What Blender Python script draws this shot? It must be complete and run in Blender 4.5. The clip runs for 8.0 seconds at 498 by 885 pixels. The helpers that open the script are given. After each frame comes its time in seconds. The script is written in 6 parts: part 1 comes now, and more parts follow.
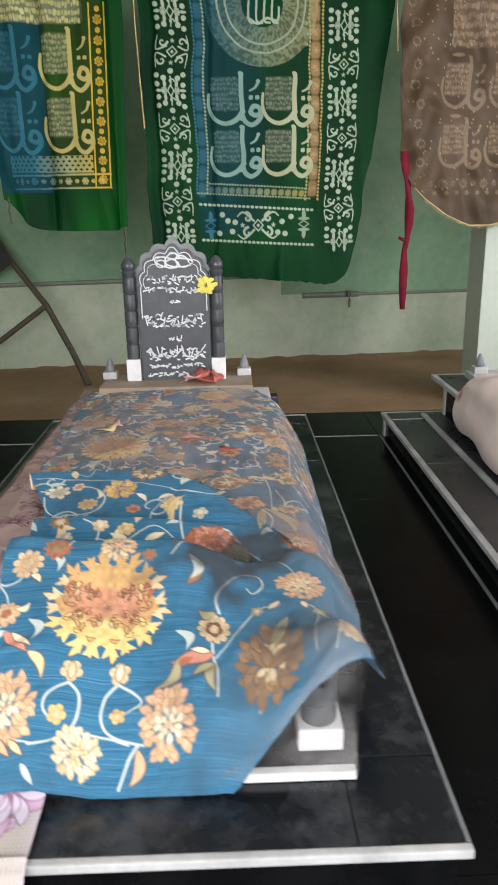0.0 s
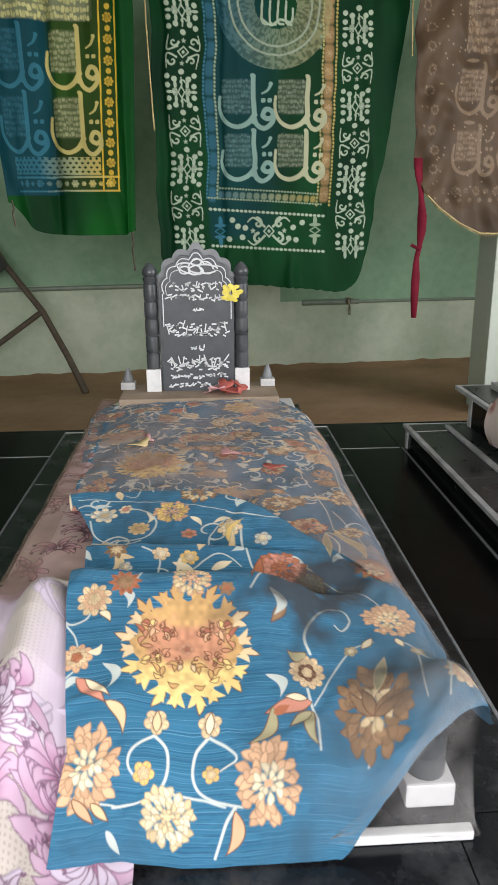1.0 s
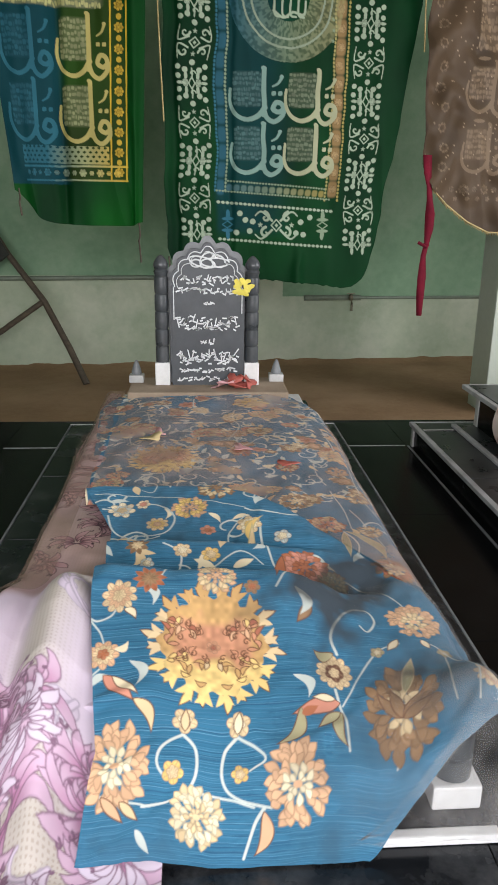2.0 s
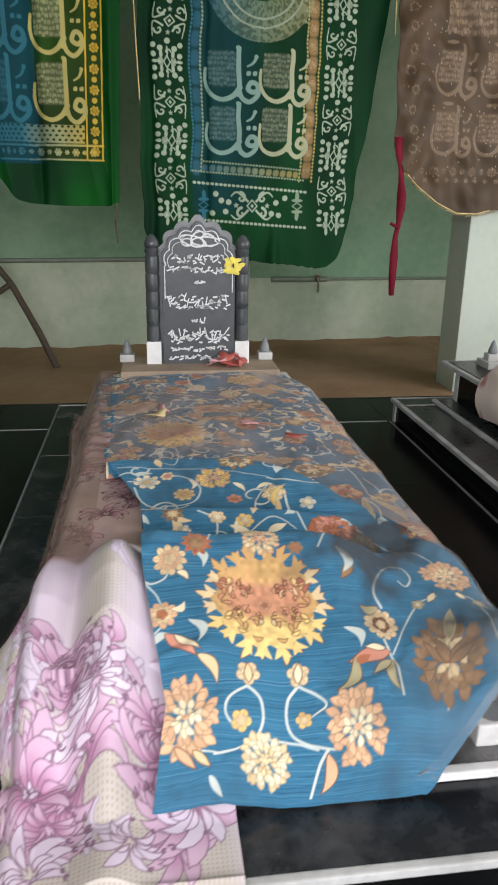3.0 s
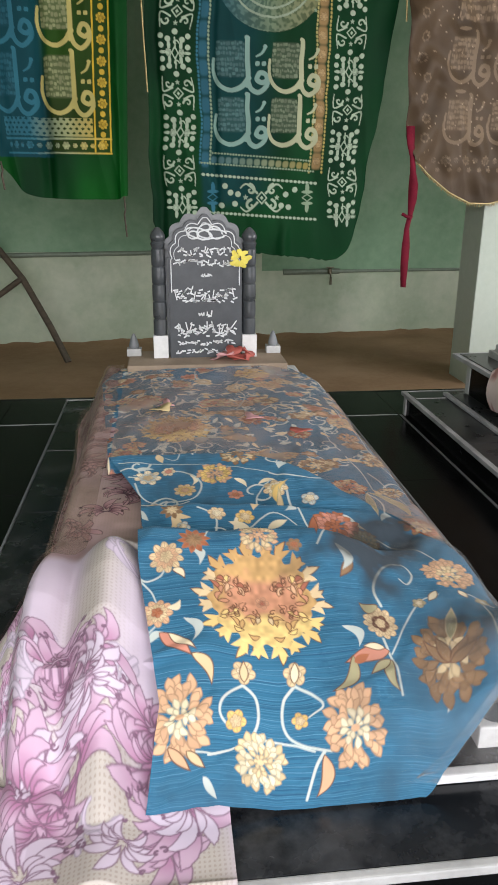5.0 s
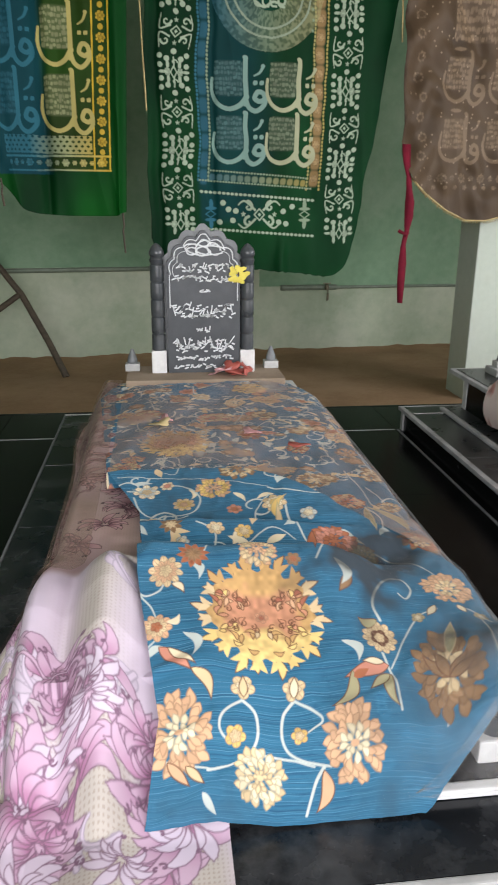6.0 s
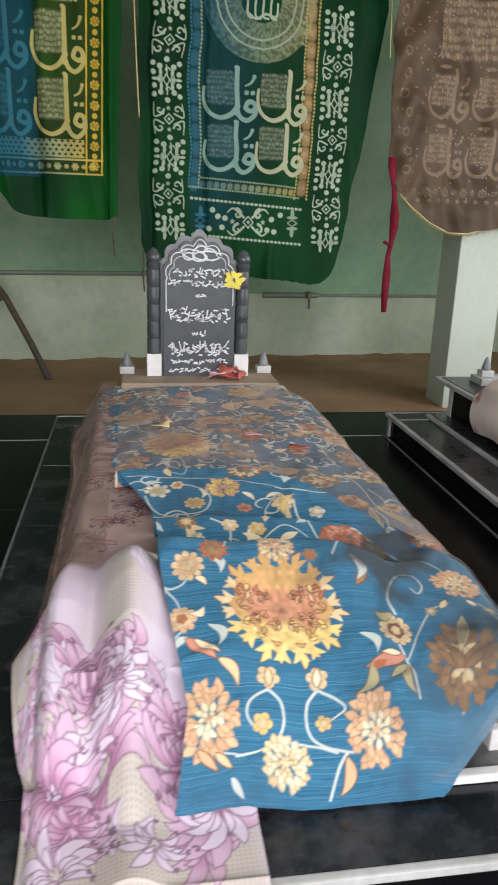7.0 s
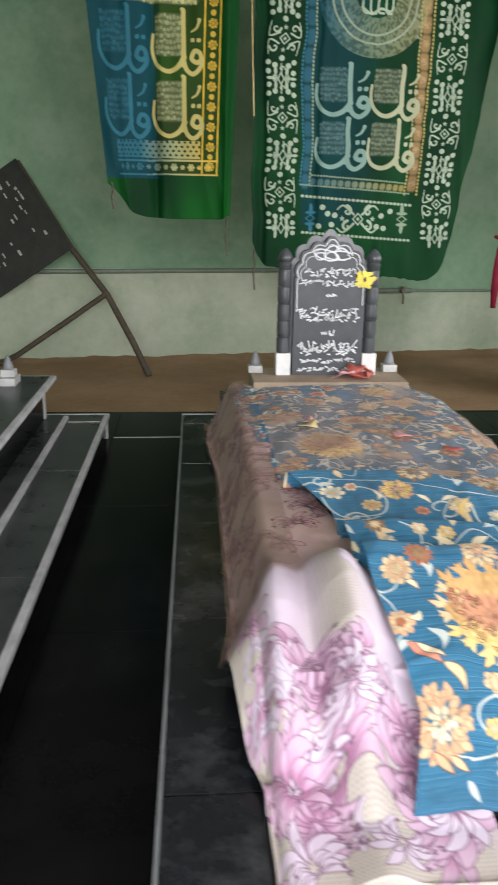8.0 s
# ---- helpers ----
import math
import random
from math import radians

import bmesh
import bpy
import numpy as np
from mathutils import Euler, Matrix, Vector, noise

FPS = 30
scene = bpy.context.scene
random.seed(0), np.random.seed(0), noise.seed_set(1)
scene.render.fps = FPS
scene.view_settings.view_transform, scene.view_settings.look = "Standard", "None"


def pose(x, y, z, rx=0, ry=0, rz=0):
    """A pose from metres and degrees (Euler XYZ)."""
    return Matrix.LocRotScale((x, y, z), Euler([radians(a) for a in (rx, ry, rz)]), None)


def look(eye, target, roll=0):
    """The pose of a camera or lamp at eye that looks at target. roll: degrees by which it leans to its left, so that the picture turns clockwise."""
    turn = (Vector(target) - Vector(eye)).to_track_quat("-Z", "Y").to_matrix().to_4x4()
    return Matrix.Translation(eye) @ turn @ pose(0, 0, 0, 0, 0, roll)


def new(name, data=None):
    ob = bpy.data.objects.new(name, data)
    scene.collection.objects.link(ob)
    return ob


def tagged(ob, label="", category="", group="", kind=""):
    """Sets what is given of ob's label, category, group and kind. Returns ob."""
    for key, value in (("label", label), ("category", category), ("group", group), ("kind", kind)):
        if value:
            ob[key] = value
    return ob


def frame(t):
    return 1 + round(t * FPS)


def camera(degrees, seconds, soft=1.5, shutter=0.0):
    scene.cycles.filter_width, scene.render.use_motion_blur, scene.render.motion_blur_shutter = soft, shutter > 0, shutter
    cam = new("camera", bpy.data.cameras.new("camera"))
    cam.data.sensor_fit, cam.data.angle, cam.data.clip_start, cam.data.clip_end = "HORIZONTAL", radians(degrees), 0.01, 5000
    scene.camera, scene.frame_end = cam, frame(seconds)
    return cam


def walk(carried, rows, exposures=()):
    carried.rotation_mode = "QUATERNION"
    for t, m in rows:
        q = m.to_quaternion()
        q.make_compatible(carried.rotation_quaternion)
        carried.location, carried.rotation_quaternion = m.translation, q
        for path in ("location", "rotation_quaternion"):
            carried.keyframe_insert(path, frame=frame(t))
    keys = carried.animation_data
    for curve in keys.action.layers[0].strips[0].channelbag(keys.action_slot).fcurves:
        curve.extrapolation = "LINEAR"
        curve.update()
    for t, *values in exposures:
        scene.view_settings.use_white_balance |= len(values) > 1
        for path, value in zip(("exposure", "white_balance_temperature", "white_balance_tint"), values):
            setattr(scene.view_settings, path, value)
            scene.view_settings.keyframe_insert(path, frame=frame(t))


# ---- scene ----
cam = camera(38.0, 8.0, shutter=0.7)
PATH = [
    (0, (0.264, -0.157, 1.181), (0.306, 1.749, 0.575), -1.1),
    (0.5, (0.116, -0.094, 1.182), (0.201, 1.817, 0.598), -0.9),
    (1, (0.042, -0.012, 1.179), (0.15, 1.896, 0.587), -0.5),
    (1.5, (0.021, 0.01, 1.185), (0.12, 1.914, 0.58), -0.0),
    (2.8, (-0.183, -0.03, 1.176), (0.042, 1.855, 0.548), 1.7),
    (3, (-0.224, -0.042, 1.163), (0.038, 1.832, 0.517), 1.0),
    (3.5, (-0.27, -0.047, 1.158), (-0.005, 1.825, 0.504), 1.7),
    (4, (-0.228, -0.03, 1.154), (0.033, 1.841, 0.497), 1.9),
    (4.5, (-0.184, -0.021, 1.156), (0.058, 1.848, 0.488), 1.1),
    (5.8, (-0.182, -0.025, 1.163), (0.021, 1.86, 0.527), 0.0),
    (6, (-0.188, -0.028, 1.161), (0.039, 1.858, 0.536), 0.5),
    (6.5, (-0.223, -0.042, 1.162), (0.045, 1.844, 0.555), 1.3),
    (7, (-0.301, -0.064, 1.156), (0.009, 1.817, 0.552), 2.0),
    (7.5, (-0.452, -0.088, 1.174), (-0.254, 1.8, 0.544), 0.9),
    (8, (-0.617, -0.048, 1.18), (-0.474, 1.846, 0.555), 0.9),
]
walk(cam, [(t, look(eye, target, roll)) for t, eye, target, roll in PATH], [(0.0, 0.32), (1.0, 0.18), (3.0, 0.1), (7.0, 0.13), (7.5, 0.34), (8.0, 0.42)])

# ---- world and daylight ----
world = bpy.data.worlds.new("sky")
scene.world = world
world.use_nodes = True
wn, wl = world.node_tree.nodes, world.node_tree.links
sky = wn.new("ShaderNodeTexSky")
sky.sky_type, sky.sun_disc = "NISHITA", False
sky.sun_elevation, sky.sun_rotation = radians(50), radians(150)
wn["Background"].inputs["Strength"].default_value = 0.15
wl.new(sky.outputs[0], wn["Background"].inputs["Color"])
sun_data = bpy.data.lights.new("sun", "SUN")
sun_data.energy, sun_data.angle, sun_data.color = 1.0, radians(12), (1.0, 0.95, 0.88)
new("sun", sun_data).matrix_world = look((2, -6, 8), (0, 0, 0))


def opening_light(name, eye, target, w, h, watts, colour):
    data = bpy.data.lights.new(name, "AREA")
    data.shape, data.size, data.size_y, data.energy, data.color = "RECTANGLE", w, h, watts, colour
    ob = new(name, data)
    ob.matrix_world = look(eye, target)
    return ob


# daylight that enters by the open front and by the doorway on the right
opening_light("front_opening_light", (0.2, -2.9, 1.75), (0.2, 3, 1.0), 5.6, 2.3, 300, (1.0, 0.965, 1.0))
opening_light("side_opening_light", (4.35, 2.2, 1.6), (0, 3.0, 1.0), 3.0, 2.2, 115, (1.0, 0.97, 1.0))


# ---- materials ----
def lin(c):
    return tuple(v / 12.92 if v <= 0.04045 else ((v + 0.055) / 1.055) ** 2.4 for v in c)


def surface(name, dark, light, scale=6.0, rough=0.6, bump=0.15, fine=60.0, spec=0.5, metal=0.0, stretch=(1, 1, 1), rough_var=0.1, stain=None, stain_amount=0.0, stain_scale=1.5, vary=0.0, coat=0.0):
    """A worn surface: two tones mixed by coarse and fine noise, a stain layer, uneven gloss and fine relief."""
    m = bpy.data.materials.new(name)
    m.use_nodes = True
    n, l = m.node_tree.nodes, m.node_tree.links
    b = n["Principled BSDF"]
    co = n.new("ShaderNodeNewGeometry")
    mp = n.new("ShaderNodeMapping")
    mp.inputs["Scale"].default_value = stretch
    l.new(co.outputs["Position"], mp.inputs["Vector"])

    def noise_node(s, detail, r=0.6):
        t = n.new("ShaderNodeTexNoise")
        t.inputs["Scale"].default_value, t.inputs["Detail"].default_value, t.inputs["Roughness"].default_value = s, detail, r
        l.new(mp.outputs[0], t.inputs["Vector"])
        return t
    big, small = noise_node(scale, 5), noise_node(fine, 3)
    add = n.new("ShaderNodeMath")
    add.operation = "MULTIPLY_ADD"
    add.inputs[1].default_value = 0.35
    l.new(small.outputs[0], add.inputs[0])
    l.new(big.outputs[0], add.inputs[2])
    ramp = n.new("ShaderNodeMapRange")
    ramp.inputs["From Min"].default_value, ramp.inputs["From Max"].default_value = 0.42, 0.93
    l.new(add.outputs[0], ramp.inputs["Value"])
    mix = n.new("ShaderNodeMix")
    mix.data_type = "RGBA"
    mix.inputs["A"].default_value, mix.inputs["B"].default_value = (*dark, 1), (*light, 1)
    l.new(ramp.outputs[0], mix.inputs["Factor"])
    colour = mix.outputs["Result"]
    if stain:
        st = noise_node(stain_scale, 7, 0.68)
        sr = n.new("ShaderNodeMapRange")
        sr.inputs["From Min"].default_value, sr.inputs["From Max"].default_value = 0.48, 0.72
        sr.inputs["To Max"].default_value = stain_amount
        l.new(st.outputs[0], sr.inputs["Value"])
        mx = n.new("ShaderNodeMix")
        mx.data_type = "RGBA"
        mx.inputs["B"].default_value = (*stain, 1)
        l.new(sr.outputs[0], mx.inputs["Factor"])
        l.new(colour, mx.inputs["A"])
        colour = mx.outputs["Result"]
    if vary:
        oi = n.new("ShaderNodeObjectInfo")
        vr = n.new("ShaderNodeMapRange")
        vr.inputs["To Min"].default_value, vr.inputs["To Max"].default_value = 1 - vary, 1 + vary
        l.new(oi.outputs["Random"], vr.inputs["Value"])
        hs = n.new("ShaderNodeHueSaturation")
        l.new(vr.outputs[0], hs.inputs["Value"])
        l.new(colour, hs.inputs["Color"])
        colour = hs.outputs[0]
    l.new(colour, b.inputs["Base Color"])
    rr = n.new("ShaderNodeMapRange")
    rr.inputs["To Min"].default_value, rr.inputs["To Max"].default_value = max(0.02, rough - rough_var), min(1, rough + rough_var)
    l.new(big.outputs[0], rr.inputs["Value"])
    l.new(rr.outputs[0], b.inputs["Roughness"])
    b.inputs["Specular IOR Level"].default_value, b.inputs["Metallic"].default_value = spec, metal
    b.inputs["Coat Weight"].default_value = coat
    bp = n.new("ShaderNodeBump")
    bp.inputs["Strength"].default_value, bp.inputs["Distance"].default_value = bump, 0.004
    l.new(add.outputs[0], bp.inputs["Height"])
    l.new(bp.outputs[0], b.inputs["Normal"])
    return m


def printed(name, rough=0.8, sheen=0.05, weave=900.0, bump=0.25, spec=0.25, slub=False):
    """Cloth whose print is held by the mesh's colour layer, with a woven relief and faint soiling."""
    m = bpy.data.materials.new(name)
    m.use_nodes = True
    n, l = m.node_tree.nodes, m.node_tree.links
    b = n["Principled BSDF"]
    at = n.new("ShaderNodeVertexColor")
    at.layer_name = "print"
    co = n.new("ShaderNodeNewGeometry")
    no = n.new("ShaderNodeTexNoise")
    no.inputs["Scale"].default_value, no.inputs["Detail"].default_value = 7.0, 6
    l.new(co.outputs["Position"], no.inputs["Vector"])
    mr = n.new("ShaderNodeMapRange")
    mr.inputs["To Min"].default_value, mr.inputs["To Max"].default_value = 0.78, 1.18
    l.new(no.outputs[0], mr.inputs["Value"])
    hs = n.new("ShaderNodeHueSaturation")
    l.new(at.outputs[0], hs.inputs["Color"])
    l.new(mr.outputs[0], hs.inputs["Value"])
    colour = hs.outputs[0]
    if slub:                                  # uneven yarn across the cloth: light and dark streaks on the dyed ground
        wa = n.new("ShaderNodeAttribute")
        wa.attribute_name = "weave"
        sep = n.new("ShaderNodeSeparateXYZ")
        l.new(wa.outputs["Vector"], sep.inputs[0])
        for scale, low, high, tone, share in (((0.4, 360.0, 0.0), 0.52, 0.74, BLUE_L, 0.75), ((0.3, 230.0, 3.0), 0.48, 0.70, BLUE_D, 0.7), ((0.5, 70.0, 7.0), 0.5, 0.75, BLUE_D, 0.4)):
            mp = n.new("ShaderNodeMapping")
            mp.inputs["Scale"].default_value = scale
            l.new(wa.outputs["Vector"], mp.inputs["Vector"])
            st = n.new("ShaderNodeTexNoise")
            st.inputs["Scale"].default_value, st.inputs["Detail"].default_value = 1.0, 3
            l.new(mp.outputs[0], st.inputs["Vector"])
            sr = n.new("ShaderNodeMapRange")
            sr.inputs["From Min"].default_value, sr.inputs["From Max"].default_value, sr.inputs["To Max"].default_value = low, high, share
            l.new(st.outputs[0], sr.inputs["Value"])
            mu = n.new("ShaderNodeMath")
            mu.operation = "MULTIPLY"
            l.new(sr.outputs[0], mu.inputs[0])
            l.new(sep.outputs["Z"], mu.inputs[1])
            mx = n.new("ShaderNodeMix")
            mx.data_type = "RGBA"
            mx.inputs["B"].default_value = (*tone, 1)
            l.new(mu.outputs[0], mx.inputs["Factor"])
            l.new(colour, mx.inputs["A"])
            colour = mx.outputs["Result"]
    l.new(colour, b.inputs["Base Color"])
    b.inputs["Roughness"].default_value, b.inputs["Specular IOR Level"].default_value = rough, spec
    b.inputs["Sheen Weight"].default_value = sheen
    wv = n.new("ShaderNodeTexNoise")
    wv.inputs["Scale"].default_value, wv.inputs["Detail"].default_value = weave, 2
    l.new(co.outputs["Position"], wv.inputs["Vector"])
    bp = n.new("ShaderNodeBump")
    bp.inputs["Strength"].default_value, bp.inputs["Distance"].default_value = bump, 0.001
    l.new(wv.outputs[0], bp.inputs["Height"])
    l.new(bp.outputs[0], b.inputs["Normal"])
    return m


M_TILE = surface("black_granite_tile", (0.0022, 0.0024, 0.0026), (0.006, 0.0063, 0.0066), 5, 0.22, 0.03, 90, 0.09, stain=(0.05, 0.05, 0.05), stain_amount=0.08, stain_scale=3.2, vary=0.1, rough_var=0.12)
M_TILE_DUSTY = surface("dusty_black_granite", (0.005, 0.006, 0.0075), (0.014, 0.016, 0.019), 6, 0.26, 0.05, 110, 0.35, stain=(0.16, 0.165, 0.17), stain_amount=0.34, stain_scale=5.5, vary=0.12, rough_var=0.15)
M_TILE_GREY = surface("greyish_dusty_granite", (0.018, 0.020, 0.021), (0.042, 0.045, 0.047), 7, 0.3, 0.05, 110, 0.45, stain=(0.12, 0.12, 0.118), stain_amount=0.35, stain_scale=3.5, vary=0.12, rough_var=0.12)
M_JOINT = surface("black_cement_joint", (0.01, 0.01, 0.01), (0.03, 0.03, 0.03), 20, 0.9, 0.3, 150)
M_GROUT = surface("grey_grout", (0.06, 0.06, 0.058), (0.14, 0.14, 0.13), 20, 0.9, 0.3, 150)
M_EDGE = surface("grey_white_marble_edge", (0.34, 0.34, 0.33), (0.6, 0.6, 0.58), 9, 0.5, 0.1, 80, stain=(0.2, 0.19, 0.17), stain_amount=0.45, stain_scale=5)
M_EDGE_DIM = surface("worn_grey_marble_edge", (0.32, 0.325, 0.325), (0.52, 0.52, 0.52), 9, 0.5, 0.1, 80, stain=(0.08, 0.08, 0.075), stain_amount=0.5, stain_scale=5)
M_WHITE = surface("white_marble", (0.58, 0.58, 0.57), (0.78, 0.78, 0.76), 7, 0.45, 0.08, 70, stain=(0.4, 0.38, 0.34), stain_amount=0.35, stain_scale=6)
M_POST = surface("dark_grey_granite", (0.035, 0.04, 0.043), (0.075, 0.082, 0.088), 14, 0.3, 0.05, 160, 0.5, stain=(0.13, 0.13, 0.125), stain_amount=0.3, stain_scale=9)
M_STONE = surface("slate_grey_granite", (0.04, 0.045, 0.05), (0.07, 0.077, 0.084), 12, 0.42, 0.04, 200, 0.4, stain=(0.12, 0.12, 0.12), stain_amount=0.25, stain_scale=8)
M_STONE_RIM = surface("light_grey_granite_rim", (0.12, 0.13, 0.135), (0.22, 0.23, 0.235), 12, 0.45, 0.05, 160)
M_INK = surface("white_enamel_paint", (0.6, 0.62, 0.63), (0.78, 0.8, 0.8), 30, 0.6, 0.1, 200)
M_DADO = surface("pale_limewash_dado", (0.33, 0.40, 0.28), (0.52, 0.575, 0.43), 1.1, 0.88, 0.4, 14, 0.25, stain=(0.64, 0.655, 0.54), stain_amount=0.6, stain_scale=1.4)
M_WALL = surface("green_limewash_wall", (0.16, 0.285, 0.175), (0.28, 0.42, 0.275), 1.3, 0.85, 0.35, 14, 0.25, stain=(0.42, 0.51, 0.38), stain_amount=0.5, stain_scale=1.1)
M_WALL_UP = surface("green_painted_plaster", (0.11, 0.20, 0.13), (0.19, 0.29, 0.195), 1.6, 0.8, 0.3, 20, 0.25, stain=(0.25, 0.33, 0.25), stain_amount=0.4, stain_scale=1.7)
M_EARTH = surface("brown_earth_floor", (0.26, 0.165, 0.092), (0.38, 0.25, 0.145), 1.8, 0.95, 0.5, 30, 0.15, stain=(0.42, 0.29, 0.18), stain_amount=0.6, stain_scale=0.9)
M_COLUMN = surface("pale_green_column_paint", (0.44, 0.5, 0.42), (0.56, 0.61, 0.53), 2.0, 0.75, 0.2, 25, 0.3, stain=(0.38, 0.42, 0.34), stain_amount=0.4, stain_scale=2)
M_CEIL = surface("whitewashed_ceiling", (0.5, 0.5, 0.46), (0.62, 0.62, 0.58), 2, 0.9, 0.2, 20)
M_WOOD = surface("dark_weathered_wood", (0.05, 0.04, 0.028), (0.115, 0.09, 0.06), 9, 0.75, 0.4, 70, stretch=(1, 1, 4))
M_PIPE = surface("grey_green_painted_pipe", (0.13, 0.165, 0.12), (0.21, 0.25, 0.19), 10, 0.5, 0.1, 80)
M_BRASS = surface("tarnished_brass", (0.12, 0.11, 0.08), (0.26, 0.23, 0.16), 20, 0.4, 0.1, 150, metal=0.8)
M_BOARD = surface("black_painted_board", (0.012, 0.014, 0.011), (0.035, 0.036, 0.028), 8, 0.6, 0.2, 60)
M_TAN = surface("tan_cement_ledge", (0.24, 0.18, 0.125), (0.36, 0.28, 0.2), 8, 0.85, 0.3, 80, stain=(0.18, 0.13, 0.09), stain_amount=0.4, stain_scale=7)
M_RED = surface("dark_red_cotton", (0.11, 0.006, 0.016), (0.2, 0.012, 0.03), 14, 0.85, 0.3, 200, 0.2)
M_YELLOW = surface("yellow_petal", (0.62, 0.5, 0.05), (0.78, 0.68, 0.12), 30, 0.6, 0.2, 200)
M_CREAM = surface("cream_petal", (0.62, 0.47, 0.22), (0.76, 0.62, 0.33), 30, 0.6, 0.2, 200)
M_PINK = surface("pink_petal", (0.62, 0.28, 0.3), (0.78, 0.48, 0.48), 30, 0.6, 0.2, 200)
M_REDPETAL = surface("red_petal", (0.34, 0.05, 0.04), (0.55, 0.16, 0.12), 30, 0.6, 0.2, 200)
M_GOLD = surface("gold_foil_trim", (0.26, 0.19, 0.07), (0.5, 0.41, 0.2), 120, 0.35, 0.6, 300, metal=0.6)
BLUE, BLUE_D, BLUE_L = lin((0.20, 0.43, 0.55)), lin((0.10, 0.27, 0.39)), lin((0.46, 0.65, 0.74))
M_PRINT = printed("printed_cotton_cloth")
M_BLUE = printed("streaked_blue_cotton", slub=True)
M_SATIN = printed("green_satin_sheet", 0.6, 0.0, 700, 0.15, 0.1)
M_BROCADE = printed("brown_brocade", 0.55, 0.02, 500, 0.5, 0.25)


def film_material(name, colour, low, high, rough, worn=False):
    """Thin clear plastic with dust on it: mostly see-through, with a grey-brown veil and soft highlights."""
    m = bpy.data.materials.new(name)
    m.use_nodes = True
    n, l = m.node_tree.nodes, m.node_tree.links
    b, out = n["Principled BSDF"], n["Material Output"]
    b.inputs["Base Color"].default_value = (*colour, 1)
    b.inputs["Roughness"].default_value, b.inputs["Specular IOR Level"].default_value = rough, 0.5
    tr = n.new("ShaderNodeBsdfTransparent")
    mx = n.new("ShaderNodeMixShader")
    co = n.new("ShaderNodeNewGeometry")
    no = n.new("ShaderNodeTexNoise")
    no.inputs["Scale"].default_value, no.inputs["Detail"].default_value, no.inputs["Roughness"].default_value = 5.0, 7, 0.65
    l.new(co.outputs["Position"], no.inputs["Vector"])
    mr = n.new("ShaderNodeMapRange")
    mr.inputs["From Min"].default_value, mr.inputs["From Max"].default_value = 0.3, 0.7
    mr.inputs["To Min"].default_value, mr.inputs["To Max"].default_value = low, high
    l.new(no.outputs[0], mr.inputs["Value"])
    amount = mr.outputs[0]
    if worn:                                  # the mesh's own layer scales how strong the veil is
        at = n.new("ShaderNodeVertexColor")
        at.layer_name = "print"
        mu = n.new("ShaderNodeMath")
        mu.operation = "MULTIPLY"
        l.new(amount, mu.inputs[0])
        l.new(at.outputs[0], mu.inputs[1])
        amount = mu.outputs[0]
    l.new(amount, mx.inputs[0])
    l.new(tr.outputs[0], mx.inputs[1])
    l.new(b.outputs[0], mx.inputs[2])
    l.new(mx.outputs[0], out.inputs["Surface"])
    return m


M_FILM = film_material("dusty_clear_plastic", (0.56, 0.40, 0.32), 0.27, 0.5, 0.42, True)
M_FILM_SIDE = film_material("thin_dusty_plastic", (0.38, 0.26, 0.20), 0.2, 0.5, 0.4)
M_FILM_CLEAR = film_material("clear_plastic", (0.5, 0.48, 0.46), 0.08, 0.36, 0.22, True)


# ---- mesh helpers ----
def mesh_of(name, bm, material):
    me = bpy.data.meshes.new(name)
    bm.to_mesh(me)
    bm.free()
    me.materials.append(material)
    return me


def smooth(ob, angle=40):
    for p in ob.data.polygons:
        p.use_smooth = True
    ob.data.set_sharp_from_angle(angle=radians(angle))
    return ob


def thing(name, label, category, at=(0, 0, 0), group="", kind=""):
    ob = new(name)
    ob.location = at
    ob.empty_display_size = 0.1
    return tagged(ob, label, category, group, kind)


def part(name, bm, material, parent, label=""):
    ob = new(name, mesh_of(name, bm, material))
    if parent:
        ob.parent = parent
    return tagged(ob, label)


def single(name, bm, material, label, category, group="", kind=""):
    return tagged(new(name, mesh_of(name, bm, material)), label, category, group, kind)


def box(x0, x1, y0, y1, z0, z1, bevel=0.0, bm=None):
    bm = bm or bmesh.new()
    r = bmesh.ops.create_cube(bm, size=1.0, matrix=Matrix.LocRotScale(((x0 + x1) / 2, (y0 + y1) / 2, (z0 + z1) / 2), None, (abs(x1 - x0), abs(y1 - y0), abs(z1 - z0))))
    if bevel:
        edges = {e for v in r["verts"] for e in v.link_edges}
        bmesh.ops.bevel(bm, geom=list(edges), offset=bevel, segments=2, affect="EDGES", profile=0.6)
    return bm


def lathe(profile, steps=20, at=(0, 0, 0)):
    """A turned body from (radius, height) pairs."""
    bm = bmesh.new()
    rings = []
    for r, z in profile:
        rings.append([bm.verts.new((at[0] + r * math.cos(2 * math.pi * i / steps), at[1] + r * math.sin(2 * math.pi * i / steps), at[2] + z)) for i in range(steps)])
    for a, b in zip(rings, rings[1:]):
        for i in range(steps):
            bm.faces.new((a[i], a[(i + 1) % steps], b[(i + 1) % steps], b[i]))
    bm.faces.new(rings[0][::-1])
    bm.faces.new(rings[-1])
    return bm


